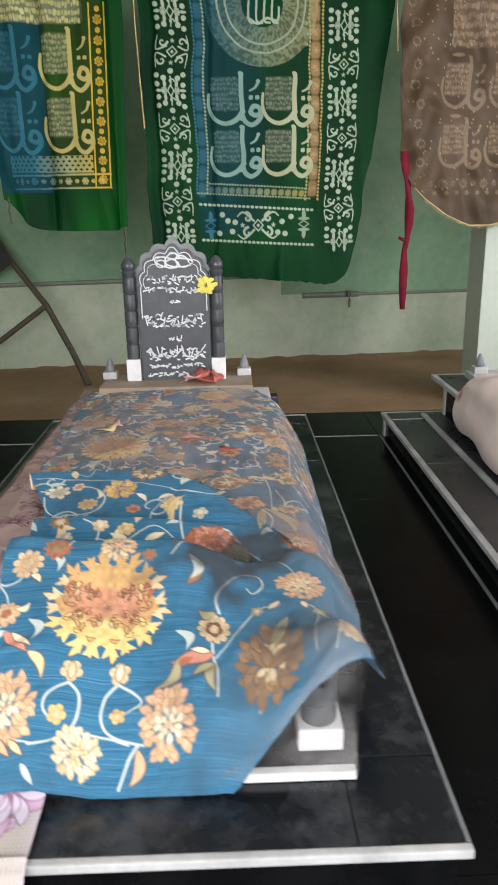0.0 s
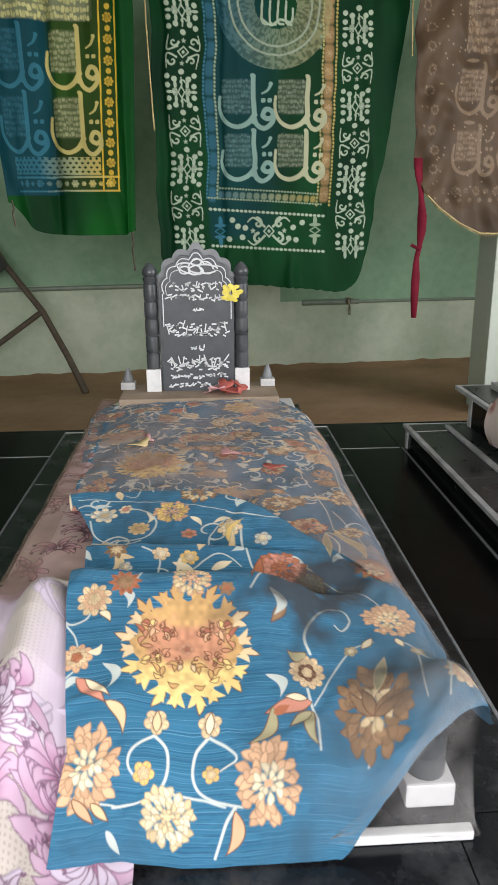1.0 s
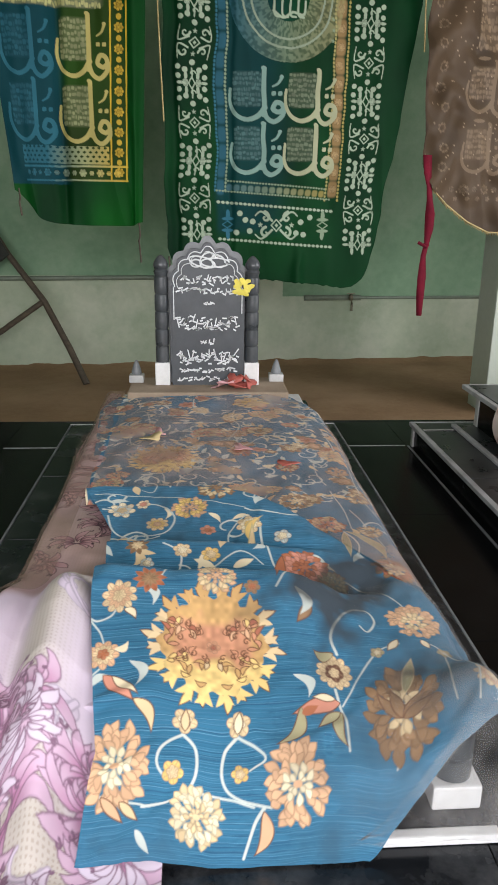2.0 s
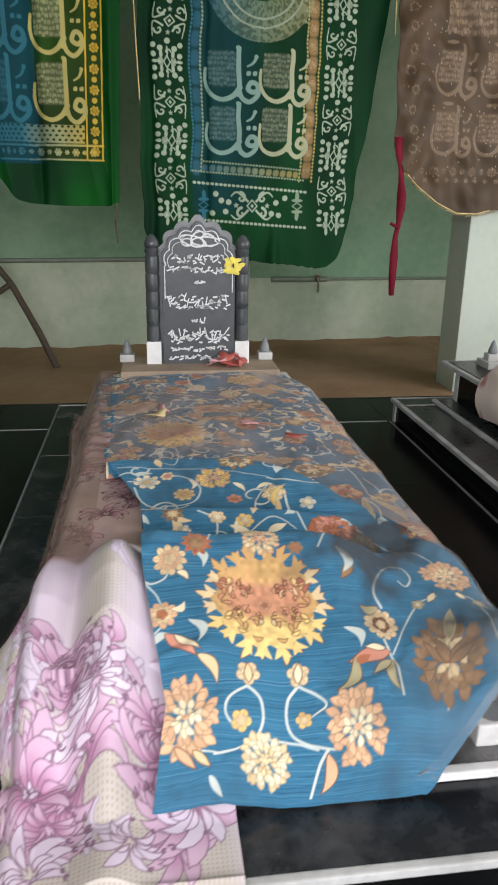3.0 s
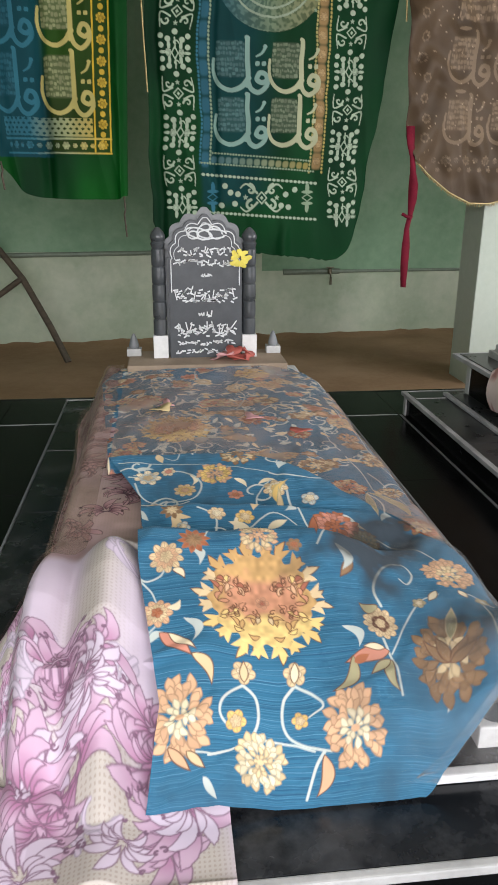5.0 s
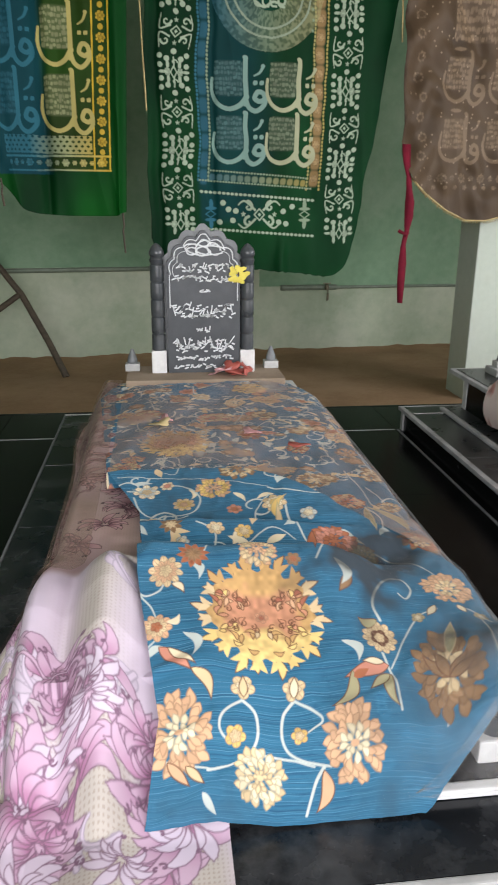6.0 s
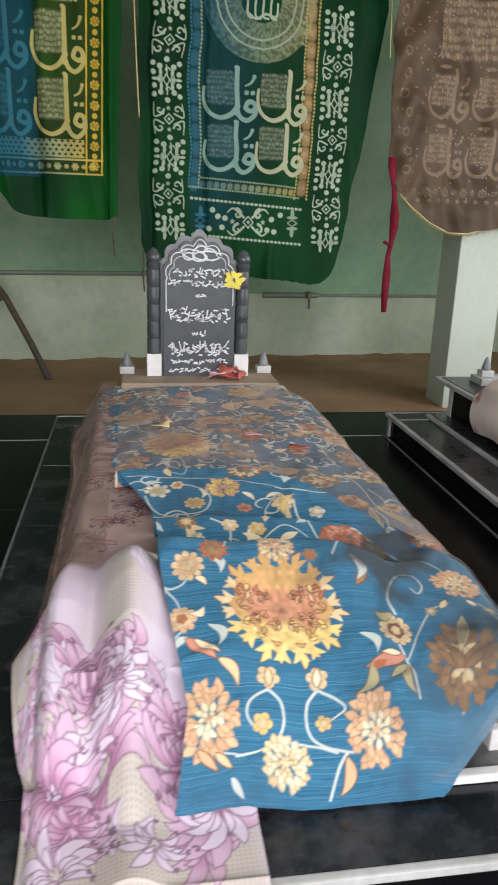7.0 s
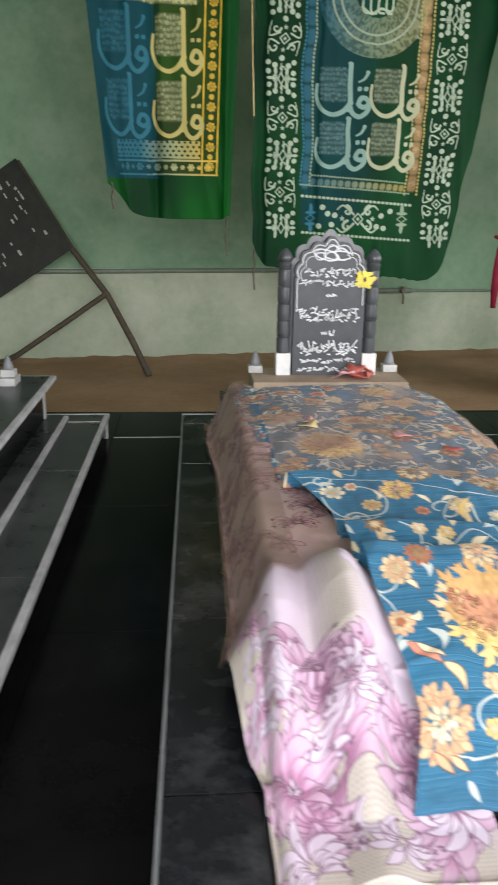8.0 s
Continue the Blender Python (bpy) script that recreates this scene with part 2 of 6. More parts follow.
def tube(points, radius, steps=10, taper=1.0, bm=None):
    """A round bar along a line of points."""
    bm = bm or bmesh.new()
    rings = []
    pts = [Vector(p) for p in points]
    for i, p in enumerate(pts):
        d = (pts[min(i + 1, len(pts) - 1)] - pts[max(i - 1, 0)]).normalized()
        a = d.cross(Vector((0.3, 0.5, 0.8))).normalized()
        b = d.cross(a)
        r = radius * (1 + (taper - 1) * i / max(1, len(pts) - 1))
        rings.append([bm.verts.new(p + r * (math.cos(2 * math.pi * k / steps) * a + math.sin(2 * math.pi * k / steps) * b)) for k in range(steps)])
    for a, b in zip(rings, rings[1:]):
        for k in range(steps):
            bm.faces.new((a[k], a[(k + 1) % steps], b[(k + 1) % steps], b[k]))
    bm.faces.new(rings[0][::-1])
    bm.faces.new(rings[-1])
    bmesh.ops.recalc_face_normals(bm, faces=bm.faces)
    return bm


def plate(outline, y0, y1, bm=None):
    """A flat plate: an outline in x and z, from y0 (front) to y1 (rear)."""
    bm = bm or bmesh.new()
    f = [bm.verts.new((x, y0, z)) for x, z in outline]
    r = [bm.verts.new((x, y1, z)) for x, z in outline]
    bm.faces.new(f)
    bm.faces.new(r[::-1])
    for i in range(len(f)):
        j = (i + 1) % len(f)
        bm.faces.new((f[j], f[i], r[i], r[j]))
    bmesh.ops.recalc_face_normals(bm, faces=bm.faces)
    return bm


def sheet_mesh(name, P, material, C=None, W=None):
    """A cloth from a grid of places, with its print as a colour layer."""
    nv, nu = P.shape[:2]
    me = bpy.data.meshes.new(name)
    idx = np.arange(nv * nu).reshape(nv, nu)
    q = np.stack([idx[:-1, :-1], idx[:-1, 1:], idx[1:, 1:], idx[1:, :-1]], -1).reshape(-1)
    me.vertices.add(nv * nu)
    me.vertices.foreach_set("co", P.reshape(-1).astype(np.float32))
    nf = len(q) // 4
    me.loops.add(len(q))
    me.loops.foreach_set("vertex_index", q.astype(np.int32))
    me.polygons.add(nf)
    me.polygons.foreach_set("loop_start", np.arange(0, 4 * nf, 4, dtype=np.int32))
    me.update(calc_edges=True)
    me.polygons.foreach_set("use_smooth", np.ones(nf, dtype=bool))
    if C is not None:
        layer = me.color_attributes.new("print", "FLOAT_COLOR", "POINT")
        rgba = np.ones((nv * nu, 4), dtype=np.float32)
        rgba[:, :3] = C.reshape(-1, 3)
        layer.data.foreach_set("color", rgba.reshape(-1))
    if W is not None:
        layer = me.attributes.new("weave", "FLOAT_VECTOR", "POINT")
        layer.data.foreach_set("vector", W.reshape(-1).astype(np.float32))
    me.materials.append(material)
    me.update()
    return me


def step(x):
    x = np.clip(x, 0, 1)
    return x * x * (3 - 2 * x)


def soft_noise(x, y, seed):
    """Smooth value noise in -1..1 on arrays."""
    g = np.random.RandomState(seed).uniform(-1, 1, (64, 64))
    xi, yi = np.floor(x).astype(int), np.floor(y).astype(int)
    fx, fy = step(x - xi), step(y - yi)
    a, b = g[yi % 64, xi % 64], g[yi % 64, (xi + 1) % 64]
    c, d = g[(yi + 1) % 64, xi % 64], g[(yi + 1) % 64, (xi + 1) % 64]
    return (a * (1 - fx) + b * fx) * (1 - fy) + (c * (1 - fx) + d * fx) * fy


# ---- the hall ----
def wall_y(x):
    """The rear wall's face, slightly askew to the graves."""
    return 7.2 + 0.1 * x


def prism(corners, z0, z1):
    bm = bmesh.new()
    lo = [bm.verts.new((x, y, z0)) for x, y in corners]
    hi = [bm.verts.new((x, y, z1)) for x, y in corners]
    bm.faces.new(lo[::-1])
    bm.faces.new(hi)
    for i in range(len(lo)):
        j = (i + 1) % len(lo)
        bm.faces.new((lo[i], lo[j], hi[j], hi[i]))
    bmesh.ops.recalc_face_normals(bm, faces=bm.faces)
    return bm


EARTH = -0.28
LEFT, RIGHT, FRONT, TOP = -4.2, 4.5, -3.0, 3.3
single("wall_north", prism([(LEFT - 0.2, wall_y(LEFT - 0.2)), (RIGHT + 0.2, wall_y(RIGHT + 0.2)), (RIGHT + 0.2, 8.0), (LEFT - 0.2, 8.0)], -0.6, TOP), M_WALL, "green limewashed plaster wall, stained and patchy", "wall", kind="structure")
# the paler lower coat of the rear wall stands slightly proud and ends at the pipes
for a, b, top in ((LEFT, 0.78, 0.585), (0.78, RIGHT, 0.38)):
    bm = prism([(a, wall_y(a) - 0.006), (b, wall_y(b) - 0.006), (b, wall_y(b) - 0.0005), (a, wall_y(a) - 0.0005)], -0.55, top)
    single("dado", bm, M_DADO, "pale limewashed lower coat of the green wall", "wall", kind="structure")
single("wall_west", box(LEFT - 0.2, LEFT, FRONT, wall_y(LEFT) - 0.002, -0.6, TOP), M_WALL_UP, "green painted plaster side wall", "wall", kind="structure")
# right wall with its wide doorway
bm = box(RIGHT, RIGHT + 0.2, FRONT, 0.6, -0.6, TOP)
box(RIGHT, RIGHT + 0.2, 3.8, wall_y(RIGHT) - 0.002, -0.6, TOP, bm=bm)
box(RIGHT, RIGHT + 0.2, 0.6, 3.8, 2.8, TOP, bm=bm)
single("wall_east", bm, M_WALL_UP, "green painted plaster side wall with a wide doorway", "wall", kind="structure")
# open front between two piers
bm = box(LEFT - 0.2, -2.7, FRONT - 0.25, FRONT - 0.002, -0.6, TOP)
box(3.1, RIGHT + 0.2, FRONT - 0.25, FRONT - 0.002, -0.6, TOP, bm=bm)
box(-2.7, 3.1, FRONT - 0.25, FRONT - 0.002, 2.95, TOP, bm=bm)
single("wall_south", bm, M_WALL_UP, "green painted front wall with a wide open bay", "wall", kind="structure")
single("ceiling", box(LEFT - 0.2, RIGHT + 0.2, FRONT - 0.25, 8.0, TOP + 0.002, TOP + 0.2), M_CEIL, "whitewashed flat concrete ceiling", "ceiling", kind="structure")
# bare earth behind the tiled floor, and the ground outside
bm = bmesh.new()
bmesh.ops.create_grid(bm, x_segments=90, y_segments=40, size=1.0, matrix=Matrix.LocRotScale((0.15, 5.9, 0), None, (4.4, 1.8, 1)))
for v in bm.verts:
    lift = 0.05 * max(0, v.co.y - wall_y(v.co.x) + 0.12) / 0.12 if v.co.y > wall_y(v.co.x) - 0.12 else 0
    v.co.z = EARTH + 0.012 * noise.noise(v.co * 2.1) + 0.006 * noise.noise(v.co * 9) + min(lift, 0.05) * (0.6 + 0.8 * noise.noise(v.co * 5))
smooth(single("earth_floor", bm, M_EARTH, "bare brown earth strip along the rear wall", "floor", kind="structure"))
single("ground", box(-60, 60, -90, FRONT - 0.25, -0.5, -0.14), M_EARTH, "bare dusty ground outside the hall", "ground", kind="structure")
single("ground_east", box(RIGHT + 0.2, 60, FRONT - 0.24, 40, -0.5, -0.14), M_EARTH, "bare dusty ground beside the hall", "ground", kind="structure")

# column in front of the rear wall
column = thing("column", "pale green painted square concrete column", "column", (2.32, 5.43, EARTH), kind="structure")
part("shaft", box(-0.185, 0.185, -0.175, 0.175, -0.05, TOP - EARTH, 0.008), M_COLUMN, column)

# pipes along the rear wall and the tap
def on_wall(x, z, off=0.0):
    return (x, wall_y(x) - off, z)


pipe_a = thing("wall_pipe", "thin grey-green painted pipe along the wall", "pipe", on_wall(-2.0, 0.56), kind="structure")
part("pipe", tube([Vector(on_wall(x, 0.57 + 0.006 * x, 0.025)) - pipe_a.location for x in (-4.2, -2.4, -1.2, 0.0, 0.55)], 0.022), M_PIPE, pipe_a)
pipe_b = thing("wall_pipe", "thin grey-green painted pipe with a small brass tap", "pipe", on_wall(1.0, 0.368), kind="structure")
part("pipe", tube([Vector(on_wall(x, 0.367, 0.02)) - pipe_b.location for x in (1.0, 1.7, 2.4, 3.4)], 0.016), M_PIPE, pipe_b)
part("thick_pipe", tube([Vector(on_wall(x, 0.368, 0.024)) - pipe_b.location for x in (1.0, 1.3, 1.58)], 0.028), M_PIPE, pipe_b)
tap = part("tap", lathe([(0.018, 0), (0.023, 0.02), (0.023, 0.05), (0.012, 0.06)], 12, (0.47, -0.03, -0.02)), M_BRASS, pipe_b, "small brass tap")
part("spout", tube([(0.47, 0.0, -0.005), (0.47, -0.06, -0.01), (0.47, -0.085, -0.055), (0.47, -0.085, -0.12)], 0.012, 8), M_BRASS, tap)
part("lever", box(0.43, 0.51, -0.04, -0.02, 0.04, 0.05, 0.002), M_BRASS, tap)

# nail holes in the plaster
for x, z in ((2.666, -0.133), (1.347, -0.073), (2.525, 0.239)):
    bm = bmesh.new()
    bmesh.ops.create_uvsphere(bm, u_segments=8, v_segments=6, radius=0.016, matrix=Matrix.LocRotScale(on_wall(x, z, 0.001), None, (1, 0.3, 1)))
    single("nail", bm, M_WOOD, "dark nail head in the green wall", "nail", "nails in the wall")


# ---- the graves ----
def tiled_slab(owner, x0, x1, y0, y1, z0, z1, xs, ys, material, edge, lip=0.018, lip_h=0.02, thin=0.018, side_edge=None):
    """A low plinth: a recessed core, tiles with open joints on top, nosing strips round the edge."""
    part("core", box(x0 + 0.03, x1 - 0.03, y0 + 0.03, y1 - 0.03, z0, z1 - 0.012), M_GROUT, owner)
    for a, b in ((x0, x1),):
        part("riser", box(a + 0.02, b - 0.02, y0 + 0.02, y0 + 0.029, z0, z1 - lip_h - 0.001, 0.002), M_TILE, owner)
        part("riser", box(a + 0.02, b - 0.02, y1 - 0.029, y1 - 0.02, z0, z1 - lip_h - 0.001, 0.002), M_TILE, owner)
    part("riser", box(x0 + 0.02, x0 + 0.029, y0 + 0.03, y1 - 0.03, z0, z1 - lip_h - 0.001, 0.002), M_TILE, owner)
    part("riser", box(x1 - 0.029, x1 - 0.02, y0 + 0.03, y1 - 0.03, z0, z1 - lip_h - 0.001, 0.002), M_TILE, owner)
    part("nosing", box(x0, x1, y0, y0 + lip, z1 - lip_h, z1, 0.004), edge, owner)
    part("nosing", box(x0, x1, y1 - lip, y1, z1 - lip_h, z1, 0.004), edge, owner)
    part("nosing", box(x0, x0 + thin, y0 + lip + 0.001, y1 - lip - 0.001, z1 - lip_h, z1, 0.003), side_edge or edge, owner)
    part("nosing", box(x1 - thin, x1, y0 + lip + 0.001, y1 - lip - 0.001, z1 - lip_h, z1, 0.003), side_edge or edge, owner)
    xs = [x0 + thin] + list(xs) + [x1 - thin]
    ys = [y0 + lip] + list(ys) + [y1 - lip]
    for a, b in zip(xs, xs[1:]):
        for c, d in zip(ys, ys[1:]):
            part("tile", box(a + 0.0015, b - 0.0015, c + 0.0015, d - 0.0015, z1 - 0.014, z1 - 0.0015 + random.uniform(-0.0006, 0.0006), 0.0015), material, owner)


def small_finial(owner, x, y, z):
    ob = part("finial", lathe([(0.021, 0.0345), (0.024, 0.042), (0.023, 0.052), (0.019, 0.066), (0.013, 0.085), (0.006, 0.1), (0.001, 0.104)], 16, (x, y, z)), M_STONE_RIM, owner, "pale grey stone finial")
    smooth(ob, 50)
    part("finial_foot", box(x - 0.034, x + 0.034, y - 0.03, y + 0.03, z, z + 0.035, 0.004), M_EDGE, ob, "white marble foot")


def corner_post(owner, x, y, z, h):
    ob = part("post", lathe([(0.036, 0.0495), (0.036, 0.05 + 0.3 * h), (0.031, 0.05 + 0.32 * h), (0.036, 0.05 + 0.34 * h), (0.036, 0.05 + 0.75 * h), (0.031, 0.05 + 0.77 * h), (0.036, 0.05 + 0.79 * h), (0.036, h)], 18, (x, y, z)), M_POST, owner, "turned dark granite post")
    smooth(ob, 30)
    part("post_foot", box(x - 0.045, x + 0.045, y - 0.045, y + 0.045, z, z + 0.05, 0.005), M_WHITE, ob, "white marble foot")


SLAB = 0.145
grave = thing("grave", "black granite grave on a low tiled plinth with white marble edges", "grave", (0, 0, 0))
tiled_slab(grave, -0.695, 0.655, 0.79, 3.58, 0.0, SLAB, (-0.5, 0.46), (1.02, 1.62, 2.22, 2.82, 3.4), M_TILE_DUSTY, M_EDGE, thin=0.009, side_edge=M_STONE_RIM)
part("base_step", box(-0.5, 0.48, 0.9805, 3.5, SLAB, SLAB + 0.0185, 0.003), M_TILE_DUSTY, grave, "dark granite step under the grave")
part("step_edge", box(-0.5, 0.482, 0.958, 0.98, SLAB, SLAB + 0.02, 0.004), M_WHITE, grave, "white marble step edge")
for x0, x1, y0, y1 in ((-0.4, 0.4, 1.14, 1.155), (-0.4, 0.4, 3.425, 3.44), (-0.4, -0.385, 1.156, 3.424), (0.385, 0.4, 1.156, 3.424)):
    part("side_panel", box(x0, x1, y0, y1, SLAB + 0.02, 0.301, 0.003), M_TILE_DUSTY, grave)
for x in (-0.395, 0.375):
    part("panel_trim", box(x, x + 0.02, 1.128, 1.1395, SLAB + 0.02, 0.301, 0.002), M_WHITE, grave, "white marble trim")
part("top_rim", box(-0.41, 0.45, 1.125, 3.47, 0.302, 0.326, 0.006), M_WHITE, grave, "white marble rim")
corner_post(grave, 0.42, 1.06, SLAB + 0.02, 0.14)
part("head_ledge", box(-0.36, 0.36, 3.15, 3.46, 0.3265, 0.412, 0.006), M_TAN, grave, "tan cement ledge under the headstone")
small_finial(grave, -0.335, 3.37, 0.412)
small_finial(grave, 0.325, 3.39, 0.412)
# thin plank lying against the grave's rear edge
part("rear_step", box(-0.5, 0.5, 3.475, 3.56, SLAB + 0.0005, 0.27, 0.004), M_TILE_DUSTY, grave)

# headstone
headstone = thing("headstone", "slate-grey headstone with a scalloped arch and white writing", "headstone", (0.0, 3.32, 0.412))


def arch(w, h0, h1, lobes=7):
    """Half-scalloped arch outline, rising from h0 to the tip at h1."""
    pts = [(-w, 0.0), (w, 0.0), (w, h0)]
    n = 98
    for i in range(1, n):
        a = math.pi * i / n
        bulge = 0.95 + 0.09 * abs(math.sin(a * lobes))
        tip = 0.1 * max(0, 1 - abs(a - math.pi / 2) / 0.2)
        pts.append((w * math.cos(a) * bulge * 0.99, h0 + (h1 - h0) * min(1.0, (math.sin(a) ** 0.9) * bulge * 0.9 + tip)))
    pts.append((-w, h0))
    return pts


STONE = arch(0.165, 0.45, 0.638)
part("stone_slab", plate(STONE, -0.02, 0.03), M_STONE, headstone)
part("rim_slab", plate([(x * (1.06 + 0.06 * min(1, max(0, (z - 0.4) / 0.06))), z if z < 0.4 else 0.4 + (z - 0.4) * 1.12) for x, z in STONE], 0.0305, 0.045), M_STONE_RIM, headstone)
# white outline of the arch
inner = [(x * 0.93, 0.31 + (z - 0.31) * 0.955) for x, z in STONE[2:]]
line = [(0.153, -0.022, 0.33)] + [(x, -0.022, z) for x, z in inner] + [(-0.153, -0.022, 0.30)]
part("arch_line", tube(line, 0.0026, 6), M_INK, headstone, "white painted arch line")
line = [(x * 0.9 , -0.022, 0.31 + (z - 0.31) * 0.93) for x, _, z in line[2:-2]]
part("arch_line", tube(line, 0.0016, 6), M_INK, headstone, "white painted arch line")


def bar(owner, x, z, ln, thick, angle):
    c, d = math.cos(angle), math.sin(angle)
    outline = [(x + c * u * ln / 2 - d * v * thick / 2, z + d * u * ln / 2 + c * v * thick / 2) for u, v in ((-1, -0.7), (1, -1), (1, 0.7), (-1, 1))]
    part("writing", plate(outline, -0.0235, -0.0195), M_INK, owner)


# the carved lines of writing as plain bars: low ones on the line, upright and slanting ones over it
rng = random.Random(5)
for z, half, tall, low, upright in ((0.478, 0.118, 0.05, 26, 12), (0.432, 0.136, 0.04, 24, 8), (0.377, 0.026, 0.022, 3, 3), (0.290, 0.138, 0.085, 46, 13), (0.204, 0.028, 0.036, 4, 4), (0.132, 0.138, 0.08, 46, 13), (0.071, 0.134, 0.028, 20, 7), (0.031, 0.132, 0.028, 20, 7)):
    for k in range(low):
        x = -half + 2 * half * (k + rng.random()) / low
        bar(headstone, x, z + tall * rng.uniform(-0.42, 0.3), rng.uniform(0.012, 0.026), 0.0076, rng.uniform(-0.5, 0.8))
    for k in range(upright):
        x = -half + 2 * half * (k + rng.random()) / upright
        bar(headstone, x, z + tall * rng.uniform(-0.15, 0.25), tall * rng.uniform(0.25, 0.6), 0.006, rng.uniform(0.9, 1.9))
# looping ornament under the tip of the arch
for k, (cx, cz, rx, rz) in enumerate(((-0.022, 0.568, 0.05, 0.022), (0.028, 0.566, 0.055, 0.019), (0.0, 0.575, 0.03, 0.033), (0.04, 0.572, 0.026, 0.026), (-0.045, 0.562, 0.02, 0.016))):
    ring = [(cx + rx * math.cos(a), -0.022, cz + rz * math.sin(a) + 0.25 * rx * math.cos(a) * (k % 3 - 1)) for a in [2 * math.pi * i / 24 for i in range(23)]]
    part("ornament", tube([(1.15 * q[0], q[1], q[2] - 0.012) for q in ring], 0.0036, 6), M_INK, headstone)
for s in (-1, 1):
    cx = s * 0.205 - 0.004
    prof = [(0.031, 0.105)]
    for k in range(5):
        z0 = 0.105 + k * 0.078
        prof += [(0.031, z0 + 0.004), (0.0315, z0 + 0.03), (0.031, z0 + 0.07), (0.027, z0 + 0.0745)]
    prof += [(0.03, 0.5), (0.033, 0.512), (0.027, 0.522), (0.033, 0.532), (0.034, 0.545), (0.026, 0.562), (0.012, 0.578), (0.003, 0.583)]
    ob = part("pillar", lathe(prof, 20, (cx, 0.005, 0)), M_POST, headstone, "ringed dark granite pillar")
    smooth(ob, 35)
    part("pillar_foot", box(cx - 0.034, cx + 0.034, -0.03, 0.04, 0.0, 0.105, 0.004), M_WHITE, ob, "white marble pillar foot")


# neighbouring graves, one on either side
def side_grave(sign, label):
    g = thing("grave", label, "grave", group="graves beside the middle one")
    a, b = sorted((sign * 1.075, sign * 2.3))
    tiled_slab(g, a, b, 0.4, 3.66, 0.0, 0.125, (), (1.0, 1.9, 2.8, 3.5), M_TILE_GREY, M_EDGE_DIM, thin=0.026)
    foot = sign * 1.062
    if sign > 0:
        part("foot_strip", box(min(foot, foot + sign * 0.02), max(foot, foot + sign * 0.012), 0.5, 3.62, 0.0012, 0.004, 0.001), M_STONE_RIM, g, "thin grey cement strip")
    a, b = sorted((sign * 1.27, sign * 2.15))
    part("base_step", box(a, b, 0.6, 3.56, 0.1255, 0.143, 0.004), M_EDGE_DIM, g)
    a, b = sorted((sign * 1.292, sign * 2.13))
    part("step_top", box(a, b, 0.62, 3.545, 0.1432, 0.147, 0.001), M_TILE_GREY, g)
    a, b = sorted((sign * 1.375, sign * 2.06))
    part("side_panel", box(a, b, 0.75, 3.5, 0.148, 0.31, 0.003), M_TILE, g)
    part("panel_trim", box(a - 0.004 if sign > 0 else b - 0.008, a + 0.008 if sign > 0 else b + 0.004, 3.47, 3.515, 0.148, 0.31, 0.002), M_EDGE, g)
    a, b = sorted((sign * 1.335, sign * 2.1))
    part("top_rim", box(a, b, 0.7, 3.64, 0.311, 0.334, 0.005), M_EDGE_DIM, g)
    a, b = sorted((sign * 1.36, sign * 2.08))
    part("top_tile", box(a, b, 0.73, 3.6, 0.3342, 0.338, 0.001), M_TILE_GREY, g)
    # pale cement joint across the slab's head and white trim down its corner
    a, b = sorted((sign * 1.105, sign * 1.265))
    part("joint", box(a, b, 3.495, 3.505, 0.1252, 0.1272, 0.0005), M_EDGE, g, "pale cement joint")
    a, b = sorted((sign * 1.083, sign * 1.094))
    part("corner_trim", box(a, b, 3.6, 3.632, 0.0012, 0.104, 0.002), M_EDGE, g, "white corner trim")
    return g


grave_r = side_grave(1, "black granite grave with grey marble edges and a pale cloth")
grave_l = side_grave(-1, "black granite grave with grey marble edges and worn nosing")
small_finial(grave_r, 1.53, 3.45, 0.376)
small_finial(grave_l, -1.52, 3.44, 0.376)
part("head_block", box(-2.05, -1.48, 3.38, 3.5, 0.3385, 0.3755, 0.004), M_EDGE, grave_l, "white marble head block")
part("head_block", box(1.48, 2.05, 3.38, 3.52, 0.3385, 0.3755, 0.004), M_EDGE, grave_r, "white marble head block")

# ---- tiled floor between the graves ----
floor = thing("floor", "polished black granite floor tiles with fine grey joints", "floor", kind="structure")
part("bed", box(LEFT, RIGHT, FRONT, 4.1, EARTH - 0.1, -0.012), M_JOINT, floor)
part("floor_edge", box(LEFT, RIGHT, 4.101, 4.125, EARTH - 0.1, 0.001, 0.003), M_TILE, floor)
tile_mesh = {}
ys = [4.1, 3.63] + [3.63 - 0.92 * k for k in range(1, 8)] + [FRONT]
xs = [LEFT, -3.4, -2.6, -1.8, -1.06, -0.3, 0.3, 1.06, 1.8, 2.6, 3.4, RIGHT]
for y1, y0 in zip(ys, ys[1:]):
    for x0, x1 in zip(xs, xs[1:]):
        size = (round(x1 - x0, 3), round(y1 - y0, 3))
        if size not in tile_mesh:
            w, d = size[0] / 2 - 0.0012, size[1] / 2 - 0.0012
            tile_mesh[size] = mesh_of("tile", box(-w, w, -d, d, -0.012, 0.0, 0.001), M_TILE)
        ob = new("tile", tile_mesh[size])
        ob.location = ((x0 + x1) / 2, (y0 + y1) / 2, random.uniform(-0.0006, 0.0))
        ob.parent = floor


for a, b in ((-1.055, -0.70), (0.66, 1.055)):
    part("joint", box(a, b, 3.624, 3.636, -0.001, 0.0012, 0.0004), M_EDGE_DIM, floor, "pale cement joint")


